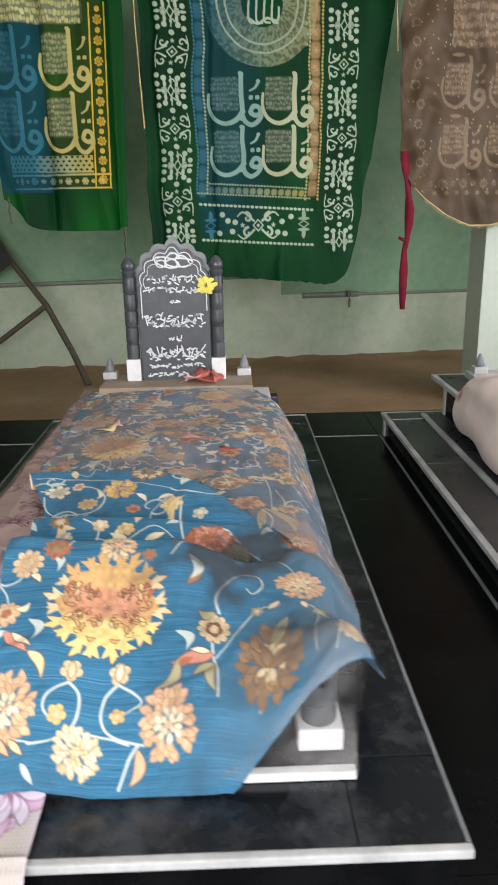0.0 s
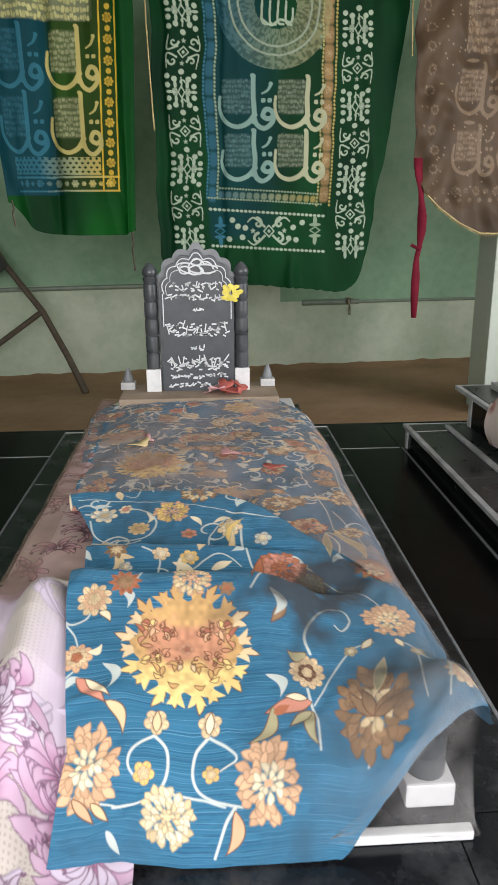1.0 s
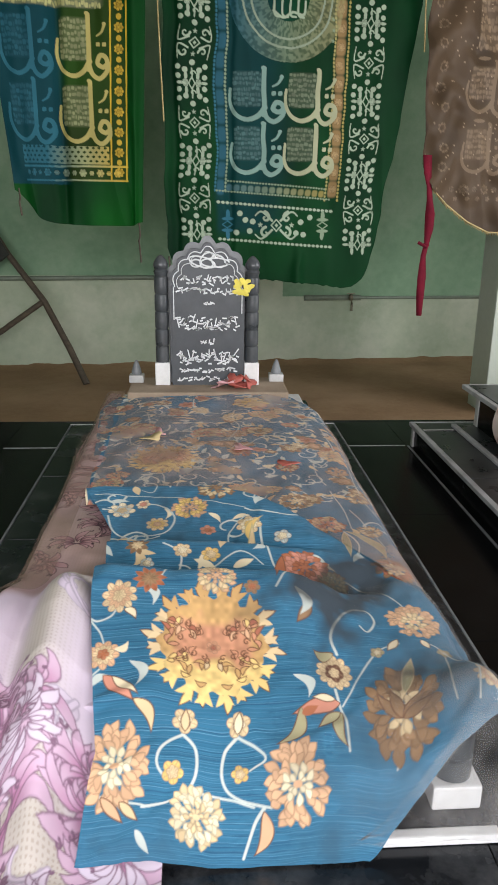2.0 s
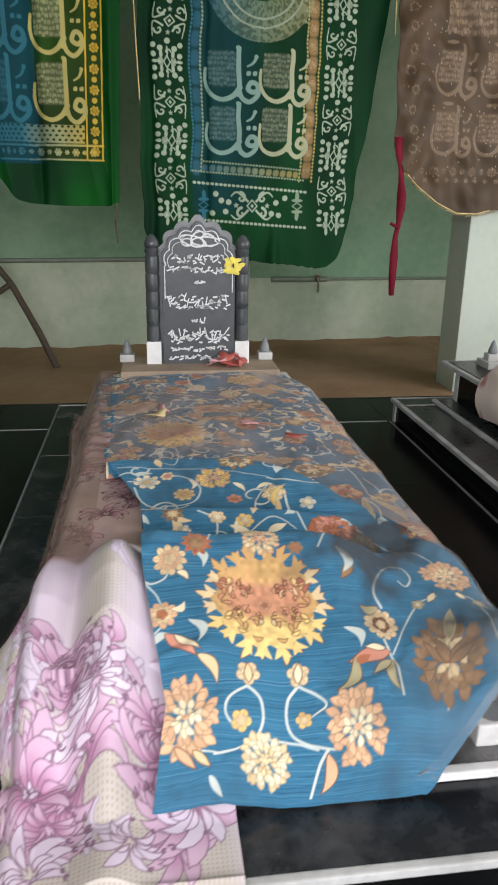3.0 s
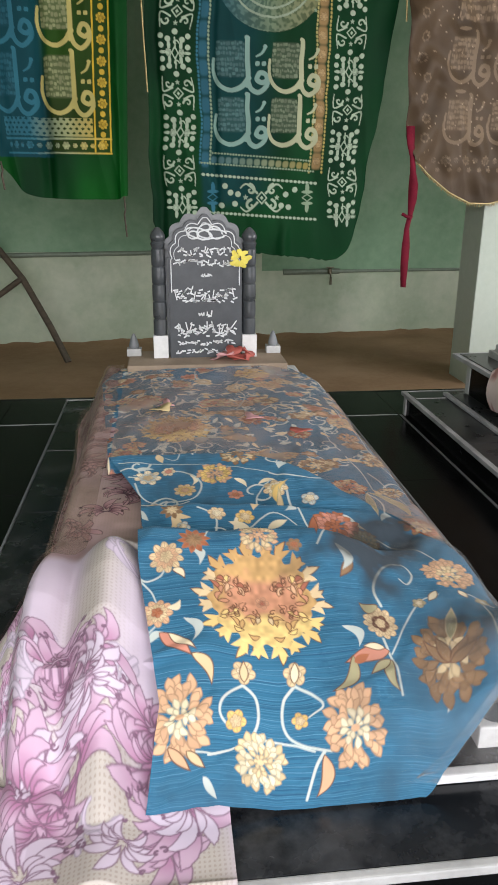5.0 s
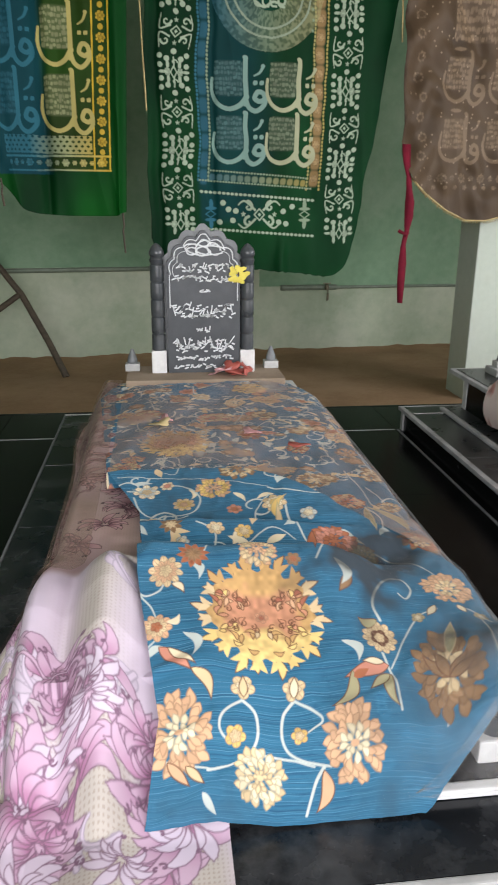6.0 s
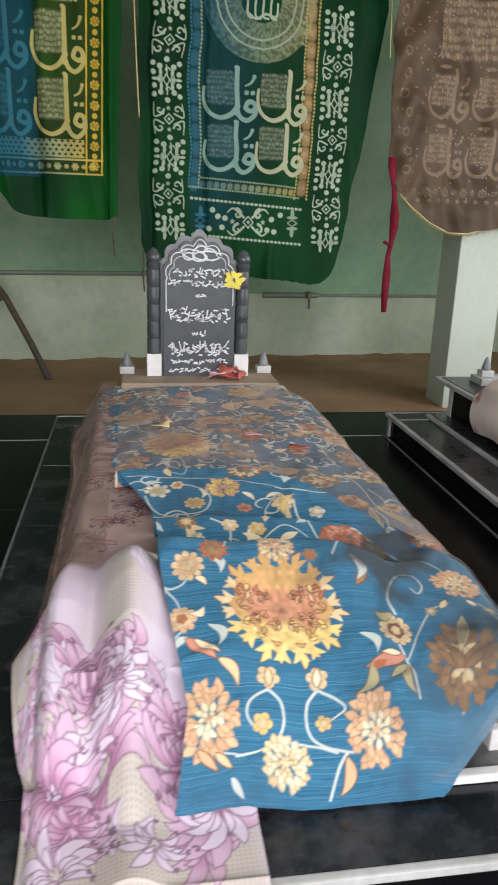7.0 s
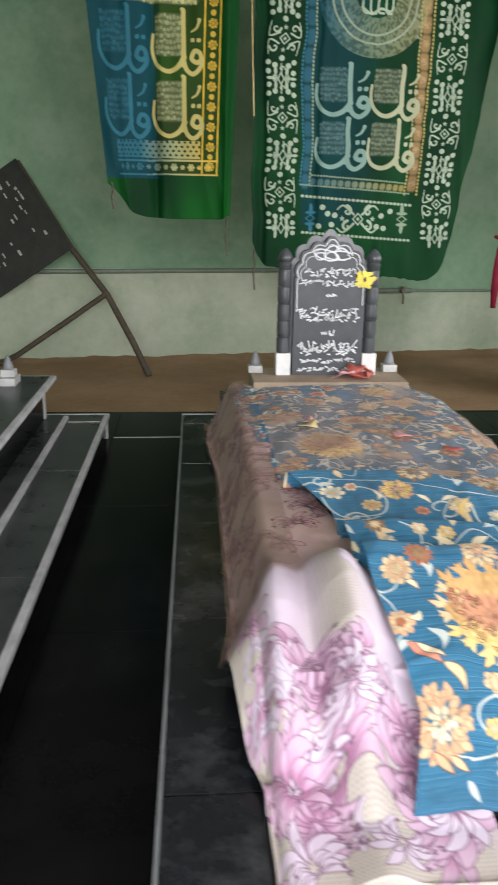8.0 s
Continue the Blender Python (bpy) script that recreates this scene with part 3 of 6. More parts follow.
# ---- cloths ----
class Print:
    """A printed pattern, painted on arrays of cloth coordinates (a across, b along)."""

    def __init__(self, a, b, ground):
        self.a, self.b = a, b
        self.c = np.empty(a.shape + (3,))
        self.c[:] = ground

    def near(self, cx, cy, r):
        return np.nonzero((np.abs(self.a - cx) < r) & (np.abs(self.b - cy) < r))

    def lay(self, idx, alpha, colour):
        alpha = np.clip(alpha, 0, 1)[:, None]
        self.c[idx] = self.c[idx] * (1 - alpha) + np.asarray(colour) * alpha

    def blob(self, cx, cy, rx, ry, colour, turn=0.0, soft=0.002, power=2.0):
        i = self.near(cx, cy, max(rx, ry) * 1.2)
        x, y = self.a[i] - cx, self.b[i] - cy
        c, s = math.cos(turn), math.sin(turn)
        u, v = np.abs(c * x + s * y) / rx, np.abs(c * y - s * x) / ry
        d = (u ** power + v ** power) ** (1 / power)
        self.lay(i, (1 - d) * min(rx, ry) / soft + 0.5, colour)

    def leaf(self, x0, y0, x1, y1, width, colour, edge=None, soft=0.002, bend=0.0, full=0.75):
        """A pointed leaf from its foot to its tip."""
        cx, cy = (x0 + x1) / 2, (y0 + y1) / 2
        ln = math.hypot(x1 - x0, y1 - y0) + 1e-6
        i = self.near(cx, cy, ln * 0.7 + width)
        ux, uy = (x1 - x0) / ln, (y1 - y0) / ln
        x, y = self.a[i] - x0, self.b[i] - y0
        run = (x * ux + y * uy) / ln
        t = np.clip(run, 0, 1)
        off = -x * uy + y * ux - bend * ln * np.sin(np.pi * t)
        half = width * np.sin(np.pi * np.minimum(1, t ** full)) + 1e-5
        inside = (half - np.abs(off)) / soft
        along = np.minimum(run, 1 - run) * ln / soft
        al = np.clip(np.minimum(inside, along) + 0.3, 0, 1)
        if edge is not None:
            self.lay(i, al, edge)
            al = np.clip(np.minimum(inside, along) - 0.0015 / soft, 0, 1)
        self.lay(i, al, colour)

    def stroke(self, pts, w, colour, w1=None, soft=0.002, curl=True):
        """A painted line through points, smoothed, from width w to width w1."""
        p = np.asarray(pts, float)
        if curl and len(p) > 2:
            q = []
            for k in range(len(p) - 1):
                p0, p1, p2, p3 = p[max(k - 1, 0)], p[k], p[k + 1], p[min(k + 2, len(p) - 1)]
                for t in np.linspace(0, 1, 7)[:-1]:
                    q.append(0.5 * (2 * p1 + (p2 - p0) * t + (2 * p0 - 5 * p1 + 4 * p2 - p3) * t * t + (3 * p1 - p0 - 3 * p2 + p3) * t ** 3))
            q.append(p[-1])
            p = np.array(q)
        w1 = w if w1 is None else w1
        lo, hi = p.min(0) - 2 * max(w, w1), p.max(0) + 2 * max(w, w1)
        i = np.nonzero((self.a > lo[0]) & (self.a < hi[0]) & (self.b > lo[1]) & (self.b < hi[1]))
        x, y = self.a[i], self.b[i]
        best = np.full(x.shape, -9.0)
        n = len(p) - 1
        for k in range(n):
            d = p[k + 1] - p[k]
            t = np.clip(((x - p[k, 0]) * d[0] + (y - p[k, 1]) * d[1]) / (d @ d + 1e-12), 0, 1)
            dist = np.hypot(x - p[k, 0] - t * d[0], y - p[k, 1] - t * d[1])
            best = np.maximum(best, (w + (w1 - w) * (k + t) / n) / 2 - dist)
        self.lay(i, best / soft + 0.5, colour)

    def frond(self, pts, width, foot, tip, rim, soft=0.0026):
        """A curved petal along points: narrow foot, full middle, sharp tip; its tone runs from foot to tip."""
        p = np.asarray(pts, float)
        lo, hi = p.min(0) - width, p.max(0) + width
        i = np.nonzero((self.a > lo[0]) & (self.a < hi[0]) & (self.b > lo[1]) & (self.b < hi[1]))
        x, y = self.a[i], self.b[i]
        best, where = np.full(x.shape, -9.0), np.zeros(x.shape)
        n = len(p) - 1
        for k in range(n):
            d = p[k + 1] - p[k]
            t = np.clip(((x - p[k, 0]) * d[0] + (y - p[k, 1]) * d[1]) / (d @ d + 1e-12), 0, 1)
            dist = np.hypot(x - p[k, 0] - t * d[0], y - p[k, 1] - t * d[1])
            q = (k + t) / n
            m = width / 2 * np.sin(np.pi * np.clip(q, 0.02, 0.985) ** 1.35) ** 0.75 - dist
            where = np.where(m > best, q, where)
            best = np.maximum(best, m)
        self.lay(i, best / soft + 0.5, rim)
        al = np.clip((best - 0.0019) / soft + 0.4, 0, 1)[:, None]
        w = step(where * 1.25 - 0.1)[:, None]
        self.c[i] = self.c[i] * (1 - al) + (np.asarray(foot) * (1 - w) + np.asarray(tip) * w) * al

    def flower(self, cx, cy, r, n, colours, turn=0.0, squash=1.0, deep=0.3, pointed=False, dark=(0.30, 0.19, 0.12)):
        """A rosette of petals in rings, each ring with a fine dark outline."""
        if pointed and r > 0.037:
            return self.peony(cx, cy, r, n, colours, turn, squash)
        i = self.near(cx, cy, r * 1.25 * max(1, squash))
        x, y = self.a[i] - cx, (self.b[i] - cy) / squash
        rr, th = np.hypot(x, y), np.arctan2(y, x) + turn
        for k, col in enumerate(colours):
            rk = r * (1 - k / (len(colours) + 0.35))
            nk = n if k < 2 else max(5, n // 2)
            ph = th + k * math.pi / nk
            wave = np.abs(np.cos(ph * nk / 2))
            wave = 1 - np.abs(np.mod(ph * nk / (2 * np.pi), 1) * 2 - 1) if pointed else wave ** 0.7
            edge = rk * (1 - deep + deep * wave)
            self.lay(i, (edge - rr) / 0.002 + 0.5, dark)
            tone = 0.9 + 0.22 * soft_noise((x + cx) * 90, (y + cy) * 90, 17) + 0.12 * np.cos(ph * nk)
            al = np.clip((edge - rr - 0.0012) / 0.002 + 0.5, 0, 1)[:, None]
            self.c[i] = self.c[i] * (1 - al) + np.asarray(col) * tone[:, None] * al
            # petals are shaded lengthwise and parted by thin lines
            seam = np.abs(np.mod(ph * nk / (2 * np.pi) + 0.5, 1) - 0.5) * 2 * np.pi / nk * rr
            self.lay(i, np.clip((0.0016 - seam) / 0.0016, 0, 0.5) * (rr < edge - 0.002) * (rr > 0.35 * rk), dark)

    def peony(self, cx, cy, r, n, colours, turn, squash):
        """A full flower: rings of overlapping pointed petals, each with a fine dark rim and a paler heart."""
        rnd = random.Random(int(1000 * (cx + 7 * cy)))
        rings = ((1.0, 0.45, n + 6), (0.86, 0.34, n + 4), (0.68, 0.2, n + 1), (0.5, 0.1, n - 3), (0.3, 0.0, 6))
        for k, (outer, inner, count) in enumerate(rings):
            col = np.array(colours[min((k + 1) // 2 if k else 0, len(colours) - 1)])
            for j in range(count):
                a = turn + 2 * math.pi * (j + 0.5 * (k % 2)) / count + rnd.uniform(-0.1, 0.1)
                q = r * outer * rnd.uniform(0.88, 1.06)
                tone = col * rnd.uniform(0.82, 1.12)
                self.leaf(cx + inner * r * math.cos(a), cy + inner * r * squash * math.sin(a), cx + q * math.cos(a), cy + q * squash * math.sin(a), r * (0.165 - 0.015 * k), tone, col * 0.55, soft=0.0024, bend=rnd.uniform(-0.25, 0.25), full=1.5)
        self.blob(cx, cy, 0.13 * r, 0.1 * r, colours[0])

    def medallion(self, cx, cy, r):
        """The large sunburst: a lobed body fringed with branching fleurons, coral in the middle, ochre above, gold below."""
        rnd = random.Random(int(900 * cy))
        ochre, coral, brick = lin((0.80, 0.64, 0.42)), lin((0.81, 0.58, 0.45)), lin((0.68, 0.42, 0.33))
        bright = lin((0.93, 0.80, 0.52))
        for k in range(20):
            a = 2 * math.pi * (k + 0.5) / 20
            up = math.sin(a)
            q = r * (1.03 if k % 2 else 0.93)
            col = bright if up < -0.3 else (ochre if up > 0.5 else SAND)
            fx, fy = cx + 0.62 * r * math.cos(a), cy + 0.62 * r * math.sin(a)
            self.leaf(fx, fy, cx + q * math.cos(a), cy + q * math.sin(a), 0.068 * r, col, UMBER, bend=0.12 if k % 2 else -0.12, full=1.15)
            for t in (-0.14, 0.14):
                self.leaf(cx + 0.66 * r * math.cos(a + 0.4 * t), cy + 0.66 * r * math.sin(a + 0.4 * t), cx + 0.9 * r * math.cos(a + t), cy + 0.9 * r * math.sin(a + t), 0.045 * r, np.array(col) * rnd.uniform(0.9, 1.1), bend=-1.5 * t, full=1.2)
        i = self.near(cx, cy, r)
        x, y = self.a[i] - cx, self.b[i] - cy
        rr, th = np.hypot(x, y), np.arctan2(y, x)
        edge = r * (0.73 + 0.035 * np.cos(th * 10) + 0.02 * np.cos(th * 22 + 1))
        warp = y + 0.12 * r * soft_noise(x * 40 + 3, y * 40, 20)
        low, mid = step((-warp - 0.12 * r) / (0.22 * r))[:, None], step((0.42 * r - np.abs(warp - 0.06 * r)) / (0.18 * r))[:, None] * step((0.6 * r - np.abs(x)) / (0.15 * r))[:, None]
        body = np.array(ochre) * (1 - low) + np.array(bright) * low
        body = body * (1 - mid * (1 - low)) + np.array(coral) * mid * (1 - low)
        body = body * (0.92 + 0.22 * soft_noise(x * 110 + 5, y * 110 + 5, 18))[:, None]
        al = np.clip((edge - rr) / 0.002 + 0.5, 0, 1)[:, None]
        self.c[i] = self.c[i] * (1 - al) + body * al
        # mirrored leaf work inside the body
        for k in range(30):
            px, py, a = rnd.uniform(0.03, 0.58) * r, rnd.uniform(-0.58, 0.58) * r, rnd.uniform(-1.6, 1.6)
            if math.hypot(px, py) > 0.62 * r:
                continue
            ln = rnd.uniform(0.12, 0.24) * r
            col = rnd.choice((brick, coral, PEACH, coral)) if -0.12 * r < py < 0.4 * r else rnd.choice((bright, SAND, bright, ochre))
            bend = rnd.uniform(-0.3, 0.3)
            for sx in (-1, 1):
                self.leaf(cx + sx * px, cy + py, cx + sx * (px + ln * math.cos(a)), cy + py + ln * math.sin(a), 0.045 * r, np.array(col) * rnd.uniform(0.9, 1.1), UMBER, bend=sx * bend)
        for k in range(12):
            px, py = rnd.uniform(0.05, 0.5) * r, rnd.uniform(-0.5, 0.5) * r
            for sx in (-1, 1):
                self.curl(cx + sx * px, cy + py, 0.055 * r, 0.9, 1.0, sx, 0.0026, UMBER)
        self.flower(cx, cy + 0.02 * r, 0.1 * r, 5, [coral, brick])

    def curl(self, cx, cy, r, turns, start, sense, w, colour, w1=None):
        """A spiral tendril that starts at radius r and winds in."""
        a = np.linspace(0, turns * 2 * np.pi, 22)
        rad = r * (1 - 0.85 * np.linspace(0, 1, 22) ** 0.8)
        pts = [(cx + q * math.cos(start + sense * t), cy + q * math.sin(start + sense * t)) for q, t in zip(rad, a)]
        self.stroke(pts, w, colour, w1, curl=False)


def profile(length, start, end, ramp):
    """A hanging line: how far out and how far down, for each millimetre of cloth."""
    d = np.arange(0, length, 0.001)
    ang = np.radians(start + (end - start) * step(d / ramp))
    return d, np.cumsum(np.cos(ang)) * 0.001, np.cumsum(np.sin(ang)) * 0.001


POST_X, POST_Y = 0.42, 1.06
FAR, BEND = 3.2, 1.34          # the blue cloth's far edge, and where it begins to fall over the foot end
# how the cloth falls over the foot end: its length, how far out and how far down
FALL, FALL_OUT, FALL_DOWN = (0, 0.142, 0.249, 0.371, 0.449, 0.50, 0.60), (0, 0.14, 0.24, 0.34, 0.384, 0.408, 0.43), (0, 0.022, 0.06, 0.13, 0.195, 0.245, 0.345)
HANG, HANG_OUT, HANG_DOWN = profile(0.5, 5, 58, 0.07)


def mound(x, y):
    """The height of the heaped, folded cloth over the grave's top."""
    z = 0.375 + 0.012 * step((y - 2.0) / 0.5) * np.cos(x * 3.2) + 0.012 * step((0.46 - np.abs(x)) / 0.2)
    f1 = 1.93 - 0.06 * (x + 0.36) - 1.68 * np.maximum(0, x) ** 1.64
    d = f1 - y
    z = z + 0.062 * (1 - 0.8 * step((x - 0.08) / 0.28)) * step(d / 0.02 + 0.5) * (1 - 0.75 * step(d / 0.27))
    f2 = 1.575 - 0.05 * x + 0.25 * np.maximum(0, x) ** 2
    d = f2 - y
    z = z + 0.04 * step(d / 0.014 + 0.5) * (1 - step(d / 0.15)) * step((0.32 - x) / 0.3) - 0.028 * np.exp(-((d + 0.02) / 0.02) ** 2) * step((0.35 - x) / 0.3)
    f3 = 1.385 - 0.05 * x + 0.5 * np.maximum(0, x - 0.16) ** 1.5
    d = f3 - y
    z = z + 0.07 * step(d / 0.016 + 0.5) * (1 - 0.62 * step(d / 0.22)) * step((0.36 - x) / 0.24) - 0.034 * np.exp(-((d + 0.028) / 0.026) ** 2) * step((0.42 - x) / 0.2)
    # a sag in the middle of the foot end and a dip beside it
    return z - 0.018 * np.exp(-((x - 0.02) / 0.14) ** 2 - ((y - 1.2) / 0.12) ** 2) - 0.008 * np.exp(-((x - 0.24) / 0.07) ** 2 - ((y - 1.36) / 0.10) ** 2) - 0.012 * step((x - 0.10) / 0.1) * step((0.46 - x) / 0.1) * np.exp(-((y - 1.40 - 0.30 * (x - 0.1)) / 0.035) ** 2)


def blue_edge_left(b):
    return np.interp(b, [0.82, 1.0, 1.3, 1.42, 1.5, 1.58, 1.7, 1.8, 1.93, 2.05, 3.0, 3.2], [-0.245, -0.216, -0.255, -0.258, -0.252, -0.258, -0.262, -0.305, -0.362, -0.37, -0.46, -0.40])


def blue_edge_right(b):
    return np.interp(b, [0.82, 0.87, 0.95, 1.02, 1.08, 1.13, 1.2, 1.4, 2.6, 2.72, 2.95, 3.2], [0.24, 0.28, 0.39, 0.52, 0.61, 0.64, 0.63, 0.62, 0.66, 0.6, 0.46, 0.36])


def blue_place(s, b, lift=0.0):
    """Where the blue cloth's point (s across, b along) lies; b runs as y on top and on down the fall."""
    crest = 0.425 + 0.065 * step((1.25 - b) / 0.25)
    q = np.clip(s - crest, 0, 0.499)
    x = np.minimum(s, crest) + np.interp(q, HANG, HANG_OUT)
    down = np.interp(q, HANG, HANG_DOWN)
    d = np.clip(BEND - b, 0, 0.59)
    y = np.where(b > BEND, b, BEND - np.interp(d, FALL, FALL_OUT))
    fall = np.interp(d, FALL, FALL_DOWN) * (1 - 0.38 * step((s - 0.26) / 0.16))
    top = mound(np.minimum(x, 0.47), np.maximum(b, 1.2))
    wr = 0.006 * soft_noise(s * 9 + 3, b * 7, 1) + 0.0035 * soft_noise(s * 22, b * 17 + 5, 2) + 0.0015 * soft_noise(s * 50, b * 40, 3)
    crease = np.abs(soft_noise(s * 5 + b * 3, b * 8 - s * 4, 8))
    wr = wr + 0.005 * (1 - step(crease / 0.35)) * step((1.5 - b) / 0.1) + 0.012 * soft_noise(s * 9, b * 1.5, 4) * step(q / 0.1) + 0.01 * soft_noise(s * 8, b * 2, 6) * step(d / 0.15)
    z = top - down - fall + wr
    # the cloth is propped up by the corner post
    z = z + (0.03 + 0.035 * step((1.2 - b) / 0.1)) * np.exp(-((x - POST_X - 0.04) / 0.12) ** 2 - ((y - POST_Y) / 0.11) ** 2)
    floor_z = np.where(y < 0.97, SLAB, SLAB + 0.022) + 0.004
    x = x + 0.02 * soft_noise(b * 7, s * 2, 7) * step(q / 0.12)
    z = np.maximum(z, floor_z + 0.002 * soft_noise(s * 30, b * 30, 5))
    return np.stack([x, y, z + lift], -1)


CREAM, PEACH, RUST, SAND = lin((0.92, 0.86, 0.72)), lin((0.86, 0.69, 0.54)), lin((0.70, 0.43, 0.30)), lin((0.87, 0.77, 0.60))
GOLD, ROSE, OLIVE, PALE = lin((0.90, 0.76, 0.46)), lin((0.82, 0.56, 0.47)), lin((0.68, 0.65, 0.50)), lin((0.77, 0.80, 0.77))
TAN, UMBER = lin((0.60, 0.47, 0.34)), lin((0.42, 0.28, 0.20))


def blue_print(s, b):
    p = Print(s, b, BLUE)
    paint_blue(p)
    # dark mottled patches in the hollows of the foot end, and a painted shadow band
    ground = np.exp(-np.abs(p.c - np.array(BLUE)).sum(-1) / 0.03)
    darkening = 1.7 * np.exp(-((s - 0.27 - 0.6 * (b - 1.42)) / 0.09) ** 2 - ((b - 1.42) / 0.12) ** 2) + 0.55 * np.exp(-((s - 0.22 - 0.4 * (b - 1.2)) / 0.05) ** 2 - ((b - 1.25) / 0.10) ** 2) + 0.35 * np.exp(-((s - 0.37) / 0.09) ** 2 - ((b - 1.10) / 0.07) ** 2) + 0.35 * np.clip(soft_noise(s * 6, b * 6, 15), 0, 1) + 0.1 * step((s - 0.1) / 0.2) * step((2.0 - b) / 0.3)
    # diagonal brown shadow put into the print across the medallion
    darkening = darkening + 0.5 * np.exp(-((b - 1.265 - 0.45 * (s - 0.05)) / 0.022) ** 2) * step((s + 0.02) / 0.08) * step((0.2 - s) / 0.06)
    darkening = np.clip(darkening * (0.85 + 0.6 * soft_noise(s * 22, b * 22, 16) + 0.3 * soft_noise(s * 60, b * 60, 19)), 0, 0.86)[..., None]
    return p.c * (1 - darkening) + np.array((0.035, 0.032, 0.03)) * darkening, ground * (1 - darkening[..., 0]) ** 3


def paint_blue(p):
    rnd = random.Random(21)
    # small pale leaves and tendrils between the flowers
    for k in range(560):
        x, y, a = rnd.uniform(-0.45, 0.64), (rnd.uniform(1.95, 3.2) if k > 60 else rnd.uniform(1.45, 2.0)), rnd.uniform(0, 6.28)
        if k % 3 == 0:
            p.curl(x, y, rnd.uniform(0.025, 0.05), rnd.uniform(0.6, 1.1), a, rnd.choice((-1, 1)), 0.007, PALE, 0.004)
        else:
            p.leaf(x, y, x + 0.05 * math.cos(a), y + 0.05 * math.sin(a), rnd.uniform(0.007, 0.012), rnd.choice((PALE, PALE, CREAM, SAND)), bend=rnd.uniform(-0.3, 0.3))
    for k in range(84):
        x, y = rnd.uniform(-0.42, 0.64), rnd.uniform(1.95, 3.2)
        p.flower(x, y, rnd.uniform(0.022, 0.045), rnd.choice((7, 8, 9)), [rnd.choice((TAN, ROSE, PEACH)), rnd.choice((SAND, RUST, PEACH))], rnd.uniform(0, 1), 1.0, 0.3, k % 2 == 0)
    p.stroke([(-0.256, 1.259), (-0.237, 1.249), (-0.212, 1.257), (-0.198, 1.281)], 0.0044, PALE, 0.0031)
    p.stroke([(-0.251, 1.252), (-0.229, 1.225), (-0.218, 1.196)], 0.0037, PALE, 0.0026)
    p.stroke([(-0.259, 1.114), (-0.24, 1.13), (-0.22, 1.148)], 0.0041, PALE, 0.0028)
    p.stroke([(-0.068, 1.024), (-0.101, 1.005), (-0.112, 0.979), (-0.101, 0.96), (-0.082, 0.955)], 0.0049, PALE, 0.0035)
    p.stroke([(-0.068, 1.024), (-0.046, 1.0), (-0.049, 0.952), (-0.079, 0.921), (-0.135, 0.905)], 0.0055, PALE, 0.0038)
    p.stroke([(0.026, 1.026), (0.004, 1.003), (-0.002, 0.96), (0.02, 0.929), (0.081, 0.913)], 0.0055, PALE, 0.0039)
    p.stroke([(0.026, 1.026), (0.059, 1.005), (0.073, 0.987), (0.045, 0.971)], 0.0045, PALE, 0.0031)
    p.stroke([(-0.135, 0.905), (-0.085, 0.918), (-0.043, 0.934)], 0.0043, PALE, 0.0030)
    p.stroke([(-0.043, 0.934), (0.001, 0.929), (0.051, 0.915)], 0.0044, PALE, 0.0031)
    p.stroke([(-0.204, 0.926), (-0.162, 0.915), (-0.129, 0.907)], 0.0048, PALE, 0.0034)
    p.stroke([(0.068, 0.913), (0.051, 0.891), (0.032, 0.841)], 0.0060, PALE, 0.0042)
    p.stroke([(0.223, 1.185), (0.217, 1.225), (0.253, 1.289), (0.306, 1.318), (0.319, 1.289), (0.297, 1.249), (0.283, 1.262)], 0.0053, PALE, 0.0037)
    p.stroke([(0.209, 1.109), (0.212, 1.072), (0.22, 1.04), (0.22, 0.992)], 0.0053, PALE, 0.0037)
    p.stroke([(0.353, 1.22), (0.303, 1.191), (0.259, 1.14), (0.217, 1.072)], 0.0037, PALE, 0.0026)
    p.stroke([(0.405, 1.228), (0.433, 1.191), (0.416, 1.09), (0.414, 1.034)], 0.0037, PALE, 0.0026)
    p.stroke([(0.314, 1.016), (0.306, 0.995), (0.3, 0.966)], 0.0034, PALE, 0.0024)
    p.stroke([(0.242, 1.482), (0.3, 1.466), (0.375, 1.394), (0.397, 1.334)], 0.0044, PALE, 0.0031)
    p.stroke([(0.339, 1.723), (0.364, 1.654), (0.336, 1.551)], 0.0057, PALE, 0.0040)
    p.stroke([(0.081, 1.776), (0.137, 1.749), (0.214, 1.744), (0.295, 1.786)], 0.0060, PALE, 0.0042)
    p.stroke([(0.115, 1.707), (0.115, 1.627), (0.131, 1.495), (0.156, 1.477)], 0.0062, PALE, 0.0043)
    p.stroke([(-0.19, 1.813), (-0.14, 1.805), (-0.104, 1.749), (-0.129, 1.683), (-0.184, 1.678)], 0.0058, PALE, 0.0040)
    p.stroke([(-0.279, 1.77), (-0.256, 1.696), (-0.198, 1.657), (-0.14, 1.67)], 0.0048, PALE, 0.0034)
    p.stroke([(-0.123, 1.551), (-0.085, 1.524), (-0.085, 1.474), (-0.123, 1.328)], 0.0050, PALE, 0.0035)
    p.stroke([(-0.004, 1.484), (0.056, 1.529), (0.106, 1.492)], 0.0044, PALE, 0.0031)
    p.stroke([(-0.085, 1.49), (-0.057, 1.469), (-0.035, 1.347)], 0.0035, PALE, 0.0025)
    p.stroke([(0.117, 1.315), (0.212, 1.477), (0.27, 1.479)], 0.0043, PALE, 0.0030)
    p.stroke([(0.079, 1.741), (0.048, 1.702), (0.032, 1.657), (0.04, 1.559)], 0.0048, PALE, 0.0034)
